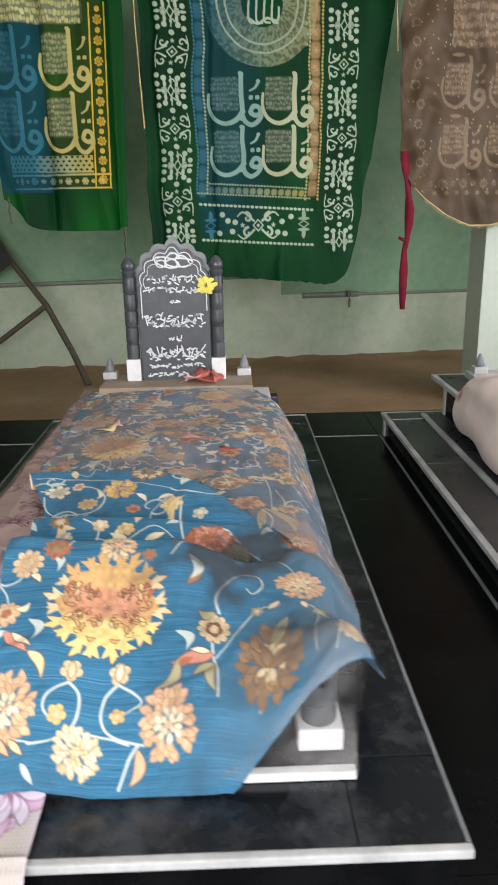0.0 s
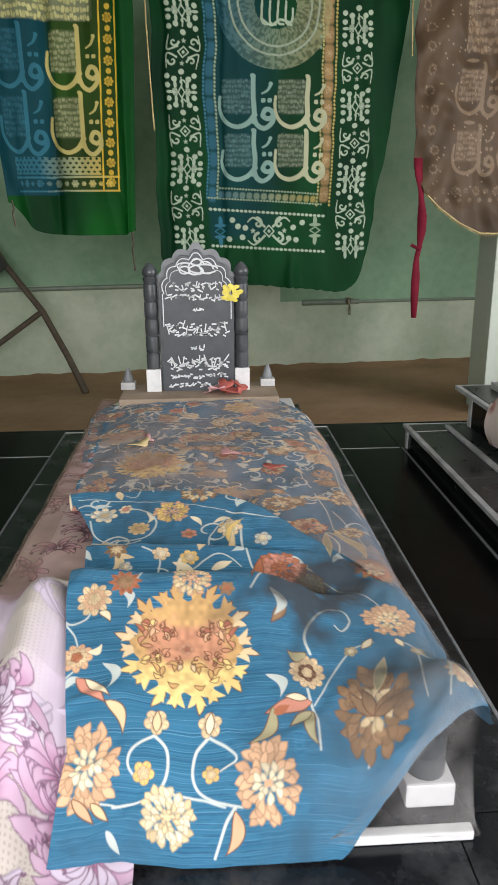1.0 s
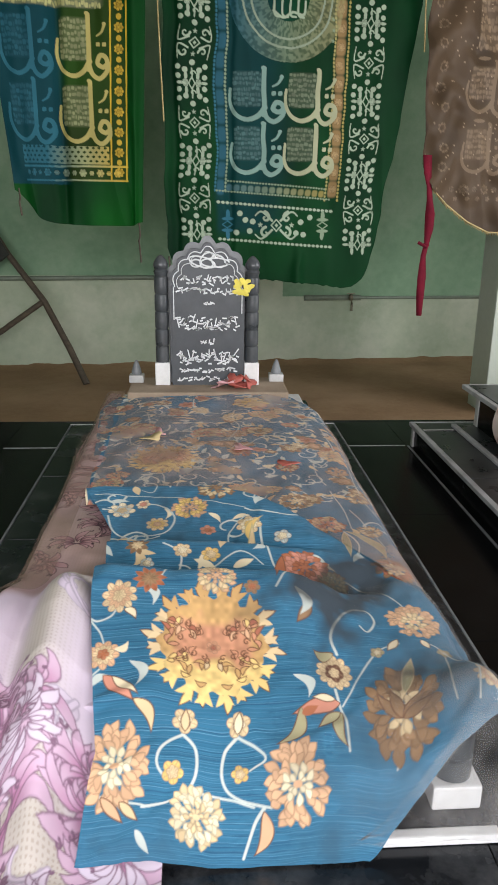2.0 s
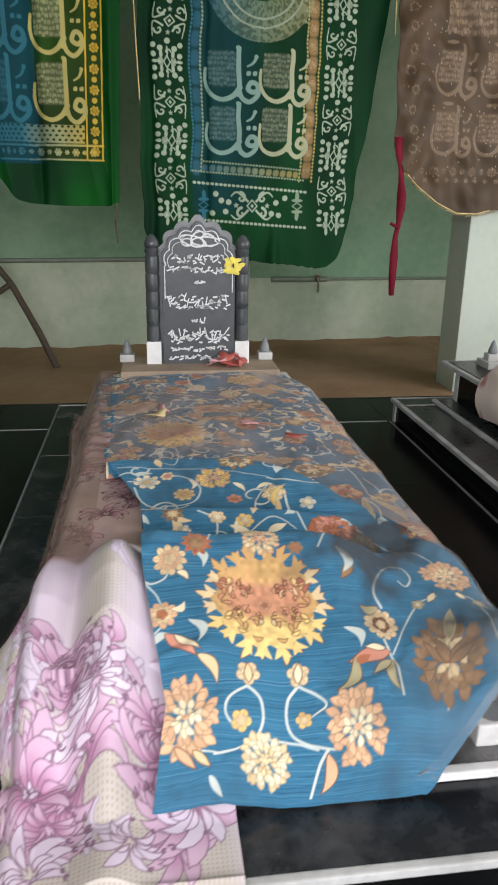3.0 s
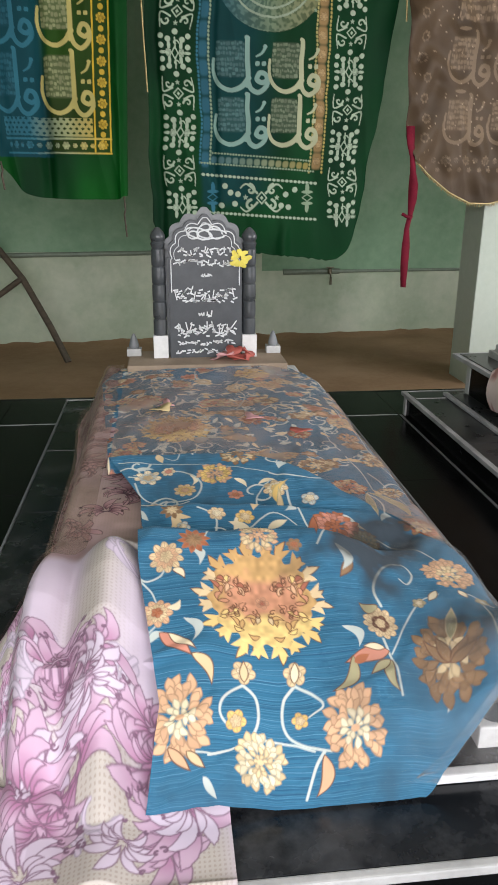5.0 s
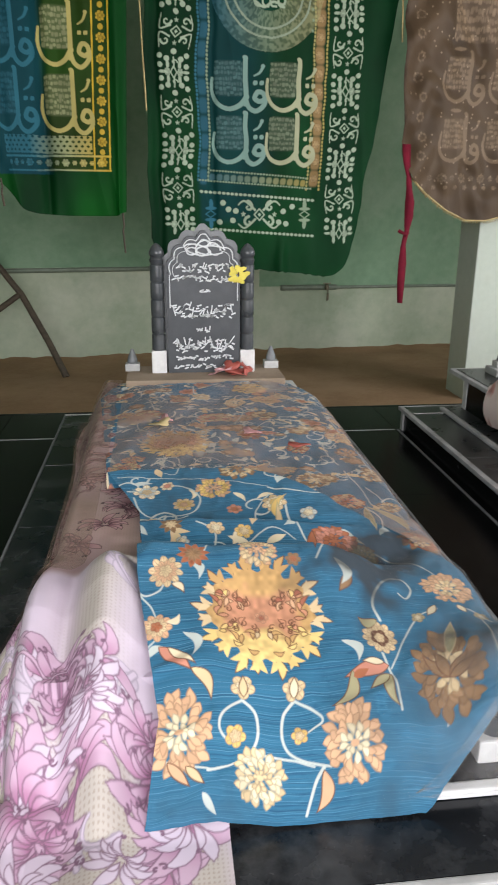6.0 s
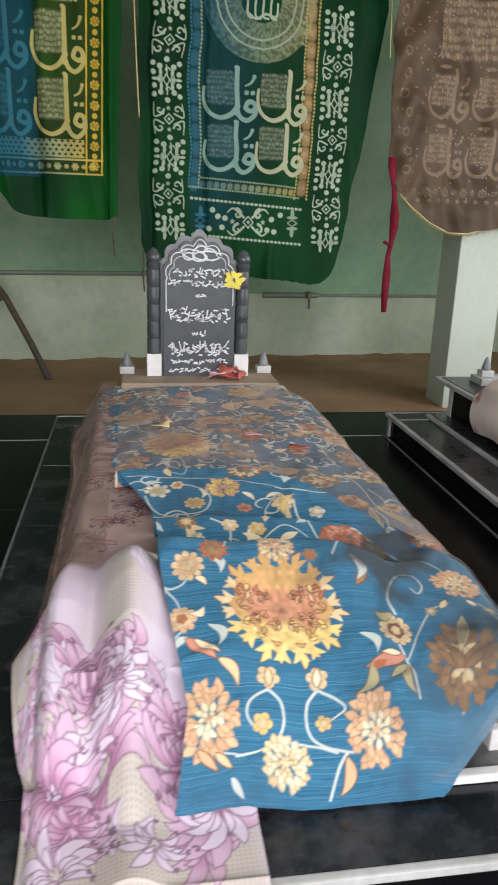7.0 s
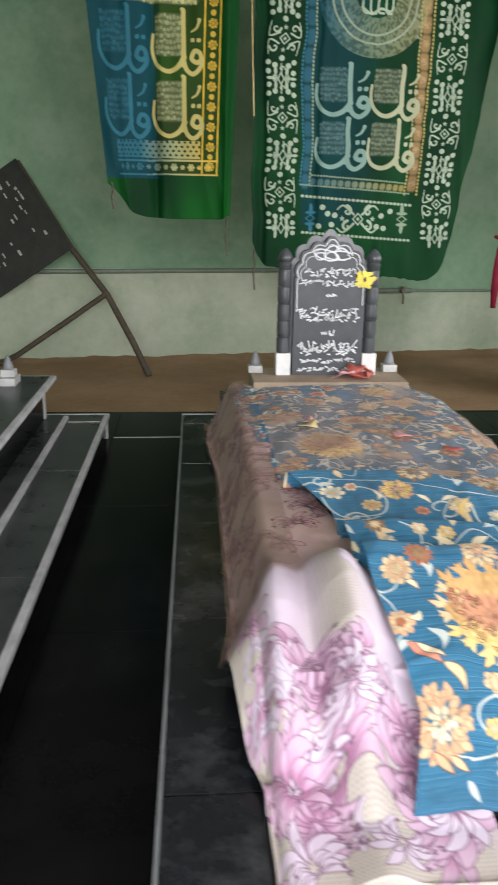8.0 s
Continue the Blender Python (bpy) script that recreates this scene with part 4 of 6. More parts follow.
    p.stroke([(-0.326, 1.882), (-0.176, 1.852), (-0.052, 1.829), (0.081, 1.781)], 0.0034, PALE, 0.0024)
    p.stroke([(-0.398, 3.062), (-0.328, 3.147), (-0.287, 2.956), (-0.317, 2.882)], 0.0060, PALE, 0.0040)
    p.stroke([(-0.065, 3.078), (-0.063, 2.933), (-0.01, 2.829)], 0.0059, PALE, 0.0040)
    p.stroke([(-0.339, 2.84), (-0.262, 2.88), (-0.229, 2.681)], 0.0056, PALE, 0.0037)
    p.stroke([(0.079, 2.79), (0.112, 2.678), (0.062, 2.514), (-0.016, 2.453)], 0.0054, PALE, 0.0036)
    p.stroke([(-0.226, 2.109), (-0.195, 2.165), (-0.151, 2.141), (-0.159, 1.895), (-0.198, 1.887)], 0.0042, PALE, 0.0028)
    p.stroke([(-0.121, 1.897), (-0.099, 2.123), (-0.052, 2.149), (-0.018, 2.115)], 0.0043, PALE, 0.0029)
    p.stroke([(0.369, 2.845), (0.372, 2.684), (0.272, 2.573)], 0.0056, PALE, 0.0037)
    p.stroke([(0.427, 2.66), (0.433, 2.408), (0.364, 2.255)], 0.0051, PALE, 0.0034)
    p.stroke([(0.203, 2.475), (0.283, 2.406)], 0.0051, PALE, 0.0034)
    p.stroke([(0.355, 2.027), (0.369, 1.884), (0.367, 1.757)], 0.0041, PALE, 0.0028)
    p.stroke([(0.098, 2.398), (0.203, 2.538), (0.283, 2.522)], 0.0052, PALE, 0.0034)
    p.stroke([(-0.251, 2.583), (-0.292, 2.546), (-0.279, 2.448)], 0.0051, PALE, 0.0034)
    p.stroke([(0.106, 1.826), (0.176, 2.025), (0.242, 2.014)], 0.0042, PALE, 0.0028)
    p.stroke([(0.35, 2.075), (0.333, 2.17), (0.347, 2.31)], 0.0047, PALE, 0.0031)
    p.stroke([(0.386, 1.884), (0.422, 1.725), (0.436, 1.63)], 0.0039, PALE, 0.0026)
    p.stroke([(0.466, 2.303), (0.439, 1.972), (0.469, 1.874)], 0.0045, PALE, 0.0030)
    p.medallion(-0.013, 1.201, 0.139)
    p.flower(-0.198, 1.299, 0.036, 10, [SAND, PEACH, SAND], 0.2, 1.0, 0.3, False)
    p.leaf(-0.187, 1.27, -0.162, 1.246, 0.0092, CREAM, UMBER, bend=0.2)
    p.leaf(-0.148, 1.323, -0.132, 1.278, 0.0095, PALE, None, bend=0.3)
    p.flower(-0.218, 1.175, 0.031, 9, [PEACH, SAND, RUST], 0.1, 1.0, 0.3, False)
    p.leaf(-0.198, 1.183, -0.173, 1.201, 0.0087, CREAM, None, bend=-0.3)
    p.leaf(-0.237, 1.114, -0.198, 1.132, 0.0084, PALE, None, bend=0.2)
    p.leaf(-0.168, 1.159, -0.154, 1.101, 0.0097, PALE, None, bend=0.35)
    p.leaf(-0.215, 1.135, -0.154, 1.077, 0.0138, ROSE, UMBER, bend=0)
    p.leaf(-0.198, 1.132, -0.146, 1.085, 0.0095, CREAM, UMBER, bend=0)
    p.leaf(-0.157, 1.082, -0.123, 1.024, 0.0114, SAND, UMBER, bend=0.2)
    p.flower(-0.182, 0.971, 0.062, 12, [PEACH, PEACH, CREAM, CREAM], 0.1, 1.25, 0.35, True)
    p.leaf(-0.204, 0.926, -0.165, 0.884, 0.0097, PEACH, UMBER, bend=0)
    p.leaf(-0.173, 0.918, -0.14, 0.881, 0.0087, SAND, UMBER, bend=0)
    p.flower(-0.065, 1.048, 0.023, 5, [SAND, CREAM], 0.3, 1.0, 0.3, False)
    p.leaf(-0.065, 1.029, -0.063, 1.072, 0.0092, SAND, UMBER, bend=0)
    p.flower(0.029, 1.045, 0.022, 5, [SAND, CREAM], 0.9, 1.0, 0.3, False)
    p.leaf(0.026, 1.029, 0.032, 1.069, 0.0093, CREAM, UMBER, bend=0)
    p.flower(-0.085, 0.963, 0.019, 5, [GOLD, SAND], 0.2, 1.0, 0.3, False)
    p.flower(0.029, 0.966, 0.016, 5, [GOLD, SAND], 0.7, 1.0, 0.3, False)
    p.flower(-0.046, 0.899, 0.048, 12, [SAND, CREAM, SAND, CREAM], 0, 1.1, 0.32, True)
    p.flower(0.126, 0.944, 0.061, 12, [PEACH, PEACH, CREAM], 0.2, 1.2, 0.32, True)
    p.leaf(0.068, 0.91, 0.048, 0.844, 0.0129, PEACH, UMBER, bend=0.2)
    p.leaf(-0.146, 0.868, -0.123, 0.836, 0.0067, PALE, None, bend=0)
    p.flower(0.212, 1.146, 0.035, 11, [SAND, SAND, UMBER, SAND], 0.2, 1.05, 0.22, False)
    p.leaf(0.217, 1.185, 0.178, 1.196, 0.0125, OLIVE, UMBER, bend=0.3)
    p.leaf(0.134, 1.138, 0.156, 1.085, 0.0110, PALE, None, bend=0.35)
    p.leaf(0.214, 1.079, 0.123, 1.058, 0.0172, ROSE, UMBER, bend=0)
    p.leaf(0.206, 1.085, 0.162, 1.087, 0.0097, CREAM, UMBER, bend=0)
    p.leaf(0.142, 1.072, 0.09, 1.005, 0.0128, OLIVE, UMBER, bend=0.25)
    p.leaf(0.142, 1.056, 0.173, 1.069, 0.0095, RUST, None, bend=0)
    p.leaf(0.214, 1.061, 0.22, 0.997, 0.0117, OLIVE, UMBER, bend=-0.2)
    p.leaf(0.212, 1.061, 0.167, 1.029, 0.0096, OLIVE, UMBER, bend=0)
    p.flower(0.405, 1.299, 0.06, 12, [PEACH, PEACH, SAND, RUST], 0.1, 1.0, 0.3, True)
    p.leaf(0.353, 1.233, 0.322, 1.191, 0.0095, CREAM, UMBER, bend=0)
    p.leaf(0.403, 1.236, 0.411, 1.201, 0.0096, CREAM, UMBER, bend=0)
    p.flower(0.303, 1.191, 0.014, 5, [OLIVE, CREAM], 0.2, 1.0, 0.3, False)
    p.flower(0.436, 1.191, 0.016, 5, [OLIVE, CREAM], 0.5, 1.0, 0.3, False)
    p.flower(0.325, 1.058, 0.072, 13, [TAN, TAN, SAND, TAN], 0.2, 1.3, 0.36, True)
    p.flower(0.49, 1.08, 0.036, 10, [SAND, PEACH, SAND], 0.2, 1.0, 0.3, False)
    p.stroke([(0.436, 1.19), (0.47, 1.12), (0.45, 1.02)], 0.0045, PALE, 0.003)
    p.leaf(0.333, 1.087, 0.367, 1.18, 0.0120, OLIVE, SAND, bend=0)
    p.leaf(0.322, 1.042, 0.281, 1.098, 0.0117, TAN, UMBER, bend=0)
    p.leaf(0.322, 1.042, 0.308, 1.106, 0.0117, TAN, UMBER, bend=0)
    p.leaf(0.322, 1.042, 0.367, 1.082, 0.0117, TAN, UMBER, bend=0)
    p.leaf(0.322, 1.042, 0.38, 1.061, 0.0117, TAN, UMBER, bend=0)
    p.flower(0.425, 1.532, 0.059, 11, [TAN, RUST, SAND], 0.4, 1.0, 0.35, True)
    p.flower(0.203, 1.498, 0.064, 13, [RUST, ROSE, RUST, PEACH], 0.1, 1.0, 0.36, True)
    p.leaf(0.153, 1.532, 0.12, 1.339, 0.0151, RUST, UMBER, bend=0)
    p.flower(0.3, 1.77, 0.058, 11, [RUST, PEACH, ROSE], 0.2, 1.0, 0.34, True)
    p.flower(0.264, 1.461, 0.038, 9, [TAN, OLIVE], 0.1, 1.0, 0.3, True)
    p.leaf(0.187, 1.286, 0.151, 1.244, 0.0108, TAN, UMBER, bend=0)
    p.leaf(0.156, 1.32, 0.159, 1.259, 0.0121, PALE, None, bend=0.35)
    p.leaf(0.342, 1.731, 0.419, 1.58, 0.0155, OLIVE, SAND, bend=0.2)
    p.leaf(0.339, 1.723, 0.325, 1.561, 0.0123, OLIVE, SAND, bend=0)
    p.flower(0.087, 1.702, 0.034, 7, [SAND, CREAM, GOLD], 0.2, 1.0, 0.3, False)
    p.leaf(0.09, 1.63, 0.128, 1.736, 0.0116, GOLD, OLIVE, bend=0.2)
    p.leaf(0.084, 1.561, 0.095, 1.707, 0.0097, SAND, OLIVE, bend=0)
    p.flower(0.167, 1.646, 0.023, 5, [PALE, CREAM], 0.1, 1.2, 0.3, False)
    p.flower(-0.018, 1.691, 0.022, 6, [ROSE, RUST], 0.4, 1.0, 0.3, False)
    p.flower(-0.065, 1.792, 0.052, 11, [PEACH, GOLD, PEACH], 0.1, 1.0, 0.33, True)
    p.flower(-0.148, 1.725, 0.030, 8, [SAND, GOLD, PEACH], 0.3, 1.0, 0.3, False)
    p.flower(-0.245, 1.797, 0.037, 7, [CREAM, PALE, SAND], 0.2, 1.0, 0.4, False)
    p.flower(-0.19, 1.815, 0.020, 6, [CREAM, ROSE], 0.1, 1.0, 0.3, False)
    p.flower(-0.184, 1.553, 0.030, 8, [TAN, SAND], 0.1, 1.0, 0.4, True)
    p.flower(-0.013, 1.519, 0.023, 6, [GOLD, SAND], 0.2, 1.0, 0.3, False)
    p.flower(-0.004, 1.347, 0.046, 11, [PEACH, SAND, PEACH], 0.2, 1.0, 0.34, True)
    p.leaf(-0.004, 1.479, -0.054, 1.506, 0.0106, CREAM, None, bend=0)
    p.leaf(0.037, 1.482, 0.087, 1.506, 0.0106, CREAM, None, bend=0)
    p.flower(-0.079, 1.532, 0.022, 6, [SAND, CREAM], 0.2, 1.0, 0.3, False)
    p.flower(-0.159, 1.495, 0.017, 5, [PALE, CREAM], 0.1, 1.0, 0.3, False)
    p.flower(-0.14, 1.342, 0.036, 10, [RUST, TAN], 0.2, 1.0, 0.35, True)
    p.flower(0.068, 1.318, 0.017, 6, [TAN, RUST], 0.2, 1.0, 0.3, False)
    p.medallion(-0.159, 2.303, 0.134)
    p.flower(-0.32, 2.088, 0.056, 9, [ROSE, SAND, ROSE], 0.2, 1.0, 0.34, True)
    p.flower(-0.356, 2.676, 0.048, 9, [ROSE, SAND, ROSE], 0.2, 1.0, 0.34, True)
    p.flower(-0.256, 2.657, 0.056, 9, [ROSE, SAND, ROSE], 0.2, 1.0, 0.34, True)
    p.flower(-0.016, 2.586, 0.064, 9, [ROSE, SAND, ROSE], 0.2, 1.0, 0.34, True)
    p.flower(0.184, 2.61, 0.061, 9, [TAN, SAND, TAN], 0.2, 1.0, 0.34, True)
    p.flower(0.239, 1.927, 0.057, 9, [SAND, TAN, SAND], 0.2, 1.0, 0.34, True)
    p.flower(0.176, 2.035, 0.039, 9, [PEACH, SAND, PEACH], 0.2, 1.0, 0.34, True)
    p.flower(0.178, 3.023, 0.084, 9, [GOLD, SAND, GOLD], 0.2, 1.0, 0.34, True)
    p.flower(-0.204, 3.015, 0.049, 9, [SAND, TAN, SAND], 0.2, 1.0, 0.34, True)
    p.flower(-0.04, 2.901, 0.043, 9, [CREAM, SAND, CREAM], 0.2, 1.0, 0.34, True)
    p.flower(-0.386, 2.999, 0.036, 9, [CREAM, SAND, CREAM], 0.2, 1.0, 0.34, True)
    p.flower(0.419, 2.363, 0.057, 9, [PEACH, SAND, PEACH], 0.2, 1.0, 0.34, True)
    p.flower(0.477, 2.583, 0.048, 9, [PEACH, SAND, PEACH], 0.2, 1.0, 0.34, True)
    p.flower(0.007, 1.876, 0.055, 9, [TAN, SAND, TAN], 0.2, 1.0, 0.34, True)
    p.flower(0.247, 2.223, 0.042, 9, [RUST, SAND, RUST], 0.2, 1.0, 0.34, True)
    p.flower(0.092, 2.798, 0.051, 9, [CREAM, SAND, CREAM], 0.2, 1.0, 0.34, True)
    p.flower(0.214, 2.837, 0.061, 9, [PEACH, SAND, PEACH], 0.2, 1.0, 0.34, True)
    p.flower(0.43, 1.969, 0.042, 9, [TAN, SAND, TAN], 0.2, 1.0, 0.34, True)
    p.flower(0.414, 1.747, 0.038, 9, [TAN, SAND, TAN], 0.2, 1.0, 0.34, True)
    p.flower(0.306, 2.903, 0.043, 9, [CREAM, SAND, CREAM], 0.2, 1.0, 0.34, True)
    p.flower(0.314, 2.44, 0.037, 9, [CREAM, SAND, CREAM], 0.2, 1.0, 0.34, True)
    p.flower(-0.06, 2.4, 0.028, 9, [PALE, SAND, PALE], 0.2, 1.0, 0.34, True)


nu, nv = 500, 1040
bb = np.interp(np.linspace(0, 1, nv), [0, 0.38, 1], [FAR, 1.98, 0.825])[:, None] * np.ones((1, nu))
uu = np.ones((nv, 1)) * np.linspace(0, 1, nu)[None, :]
ss = blue_edge_left(bb) * (1 - uu) + blue_edge_right(bb) * uu
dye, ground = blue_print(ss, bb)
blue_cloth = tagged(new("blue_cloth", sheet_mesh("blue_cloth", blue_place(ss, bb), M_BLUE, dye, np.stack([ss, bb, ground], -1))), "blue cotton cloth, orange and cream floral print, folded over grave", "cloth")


# pink cloth: hangs down the left flank and spreads over the near corner
def pink_place(s, b, lift=0.0):
    """s: how far down the left flank from x = -0.2; b runs as y on top and on down over the foot end."""
    near = step((1.55 - b) / 0.25)
    crest = 0.225 + 0.03 * near
    q = np.clip(s - crest, 0, 0.9)
    out = np.interp(q, HANG, HANG_OUT)
    x = -0.2 - np.minimum(s, crest) - out * (0.62 + 0.2 * step((b - 2.5) / 0.6) + 0.05 * near)
    down = np.interp(q, HANG, HANG_DOWN) * (1.06 - 0.5 * step((1.38 - b) / 0.16) * step((b - 0.98) / 0.14))
    d = np.clip(1.40 - b, 0, 0.9)
    y = np.where(b > 1.40, b, 1.40 - np.interp(np.minimum(d, 0.59), FALL, FALL_OUT))
    fall = np.interp(np.minimum(d, 0.59), FALL, FALL_DOWN)
    lying = np.maximum(0, d - 0.48)
    y = np.where(lying > 0, 1.40 - np.interp(0.48, FALL, FALL_OUT) - lying, y)
    top = 0.378 + 0.055 * near * np.exp(-((s - 0.13) / 0.09) ** 2) + 0.02 * near
    ridge = near * (0.045 * np.exp(-((s - 0.10 - 0.02 * d) / 0.045) ** 2) - 0.034 * np.exp(-((s - 0.185 - 0.03 * d) / 0.024) ** 2) + 0.03 * np.exp(-((s - 0.255 - 0.03 * d) / 0.04) ** 2) - 0.015 * np.exp(-((s - 0.32) / 0.02) ** 2))
    wr = 0.006 * soft_noise(s * 9 + 13, b * 5, 21) + 0.003 * soft_noise(s * 24, b * 15, 22) + ridge
    z = top - down - fall + wr
    over = np.clip(0.80 - y, 0, 1)
    base = SLAB + 0.005 + 0.02 * step((y - 0.90) / 0.08)
    rest = base + 0.008 * (1 + soft_noise(s * 7, b * 6, 23)) * (y < 1.0) + np.maximum(0, ridge) * 0.5
    z = np.maximum(np.maximum(z, rest), np.where((x > -0.425) & (y > 1.11), 0.336, 0))
    z = np.where(over > 0, np.maximum(SLAB + 0.014 + np.maximum(0, ridge) * 0.4 - over * 1.2, 0.02), z)
    y = np.where(over > 0, 0.80 - 0.03 * step(over / 0.02) - over * 0.15, y)
    return np.stack([x, y, z + lift], -1)


LILAC, MAUVE, PLUM, IVORY, BLUSH = lin((0.83, 0.77, 0.83)), lin((0.70, 0.48, 0.61)), lin((0.50, 0.38, 0.46)), lin((0.76, 0.725, 0.69)), lin((0.80, 0.68, 0.76))


def pink_print(s, b):
    p = Print(s, b, IVORY)
    tone = (step(0.5 + 1.6 * soft_noise(s * 5, b * 4, 31)) * (1 - np.exp(-((s - 0.11 - 0.03 * np.sin(b * 7)) / 0.055) ** 2)))[..., None]
    p.c = np.array(IVORY) * (1 - tone) + np.array(LILAC) * tone
    old = 0.85 * (step((b - 1.45 + 0.55 * (s - 0.12)) / 0.05 + 0.5) * (0.8 + 0.2 * soft_noise(s * 8, b * 6, 34)))[..., None]
    p.c = p.c * (1 - old) + np.array(lin((0.66, 0.53, 0.50))) * old
    dots = ((np.mod(s * 125, 1) - 0.5) ** 2 + (np.mod(b * 125, 1) - 0.5) ** 2 < 0.07)[..., None] * (1 - tone) * 0.5
    p.c = p.c * (1 - dots) + np.array(lin((0.62, 0.55, 0.5))) * dots
    paint_pink(p)
    return p.c


def swept(p, x, y, a, ln, side, tone, pale, dark, rnd, wide=0.36):
    """One swept petal from its foot, bent to its side, pale at the round tip."""
    bend = side * rnd.uniform(0.55, 1.0)
    pts = [(x + ln * t * math.cos(a + bend * t * t), y + ln * t * math.sin(a + bend * t * t)) for t in np.linspace(0, 1, 9)]
    p.frond(pts, ln * wide, np.array(tone) * rnd.uniform(0.85, 1.05), pale, dark)
    if rnd.random() < 0.3:
        p.curl(pts[-1][0], pts[-1][1], ln * 0.10, 0.8, a + 2.6 * side, side, 0.005, dark, 0.003)


def plume(p, x, y, a, size, tone, pale, dark, seed):
    """A fan of swept petals from one foot: long ones first, short ones over them."""
    rnd = random.Random(seed)
    for n, reach, spread in ((9, 1.0, 0.38), (5, 0.55, 0.5)):
        for k in range(n - 1, -1, -1):
            side = 1 if k % 2 else -1
            off = (k + 1) // 2
            ln = size * reach * (1.1 - 0.1 * off) * rnd.uniform(0.88, 1.12)
            swept(p, x + 0.12 * size * math.cos(a + side * off), y + 0.12 * size * math.sin(a + side * off), a + side * spread * off + rnd.uniform(-0.08, 0.08), ln, side if off else 0.5, tone, pale, dark, rnd)


def scroll(p, x, y, a, size, sense, tone, pale, dark, seed):
    """A curling stem edged with petals, wound up at its end."""
    rnd = random.Random(seed)
    px, py, c = x, y, a
    stem = []
    for k in range(16):
        stem.append((px, py, c))
        px, py, c = px + size * 0.11 * math.cos(c), py + size * 0.11 * math.sin(c), c + sense * (0.06 + 0.028 * k)
    for k in range(12, -1, -2):
        qx, qy, qc = stem[k]
        ln = size * (0.62 - 0.03 * k)
        swept(p, qx, qy, qc - sense * 0.8, ln * rnd.uniform(0.85, 1.1), sense, tone, pale, dark, rnd, 0.36)
        if k % 4 == 0:
            swept(p, qx, qy, qc + sense * 0.7, ln * 0.55, -sense, tone, pale, dark, rnd, 0.36)
    p.stroke([(q[0], q[1]) for q in stem], 0.012, dark, 0.006)
    p.stroke([(q[0], q[1]) for q in stem], 0.007, pale, 0.003)


def paint_pink(p):
    rnd = random.Random(33)
    brown, sallow, deep, grey = lin((0.50, 0.32, 0.36)), lin((0.73, 0.58, 0.58)), lin((0.25, 0.15, 0.18)), lin((0.68, 0.63, 0.69))
    # brown-grown scrolls along the flank, then pale ones, then the large mauve ones
    for k in range(64):
        x, y, a = rnd.uniform(0.10, 0.5), 1.5 + 1.75 * (k + rnd.random()) / 64, rnd.uniform(0, 6.28)
        if k % 2:
            plume(p, x, y, a, rnd.uniform(0.055, 0.085), brown, sallow, deep, k)
        else:
            scroll(p, x, y, a, rnd.uniform(0.08, 0.12), rnd.choice((-1, 1)), brown, sallow, deep, k)
    for k in range(9):
        plume(p, rnd.uniform(0.27, 0.43), 0.42 + 0.85 * (k + rnd.random()) / 9, rnd.uniform(0, 6.28), rnd.uniform(0.07, 0.105), MAUVE, BLUSH, PLUM, 80 + k)
        if k % 2:
            plume(p, rnd.uniform(-0.08, 0.02), 0.40 + 0.6 * (k + rnd.random()) / 9, rnd.uniform(0, 6.28), rnd.uniform(0.06, 0.09), MAUVE, BLUSH, PLUM, 180 + k)
    for k in range(9):
        x, y = (rnd.uniform(0.24, 0.5) if k % 2 else rnd.uniform(-0.08, 0.06)), 0.42 + 0.95 * (k + rnd.random()) / 9
        scroll(p, x, y, rnd.uniform(0, 6.28), rnd.uniform(0.08, 0.13), rnd.choice((-1, 1)), np.array(LILAC) * 0.9, LILAC, grey, 60 + k)
    for k in range(8):
        plume(p, rnd.uniform(-0.06, 0.30), 0.36 + 0.03 * k, rnd.uniform(0, 6.28), rnd.uniform(0.06, 0.09), MAUVE, BLUSH, PLUM, 200 + k)
    scroll(p, 0.255, 1.042, 0.98, 0.118, -1, LILAC, LILAC, grey, 100)
    scroll(p, 0.23, 1.078, 0.79, 0.091, 1, LILAC, LILAC, grey, 101)
    scroll(p, 0.289, 1.01, 1.07, 0.066, -1, LILAC, LILAC, grey, 102)
    scroll(p, 0.082, 0.837, -0.76, 0.060, 1, LILAC, LILAC, grey, 103)
    scroll(p, 0.146, 0.779, 1.33, 0.060, -1, LILAC, LILAC, grey, 104)
    scroll(p, 0.248, 0.805, 0.87, 0.068, 1, LILAC, LILAC, grey, 105)
    scroll(p, 0.194, 1.042, 1.33, 0.170, -1, MAUVE, BLUSH, PLUM, 1)
    plume(p, 0.185, 1.104, 0.53, 0.057, MAUVE, BLUSH, PLUM, 2)
    plume(p, 0.171, 1.065, -1.14, 0.055, MAUVE, BLUSH, PLUM, 12)
    scroll(p, 0.169, 1.042, 2.14, 0.085, -1, MAUVE, BLUSH, PLUM, 3)
    plume(p, 0.13, 1.068, -3.10, 0.069, MAUVE, BLUSH, PLUM, 4)
    plume(p, 0.142, 1.045, -2.71, 0.055, LILAC, LILAC, PLUM, 5)
    plume(p, 0.162, 0.902, 0.69, 0.116, MAUVE, BLUSH, PLUM, 6)
    plume(p, 0.194, 0.88, -0.18, 0.091, MAUVE, BLUSH, PLUM, 7)
    plume(p, 0.214, 0.841, -1.29, 0.073, MAUVE, BLUSH, PLUM, 8)
    plume(p, 0.217, 0.919, 1.30, 0.079, LILAC, LILAC, PLUM, 9)
    plume(p, 0.014, 0.964, -0.54, 0.086, MAUVE, BLUSH, PLUM, 10)
    plume(p, 0.021, 0.928, -0.73, 0.080, MAUVE, BLUSH, PLUM, 11)
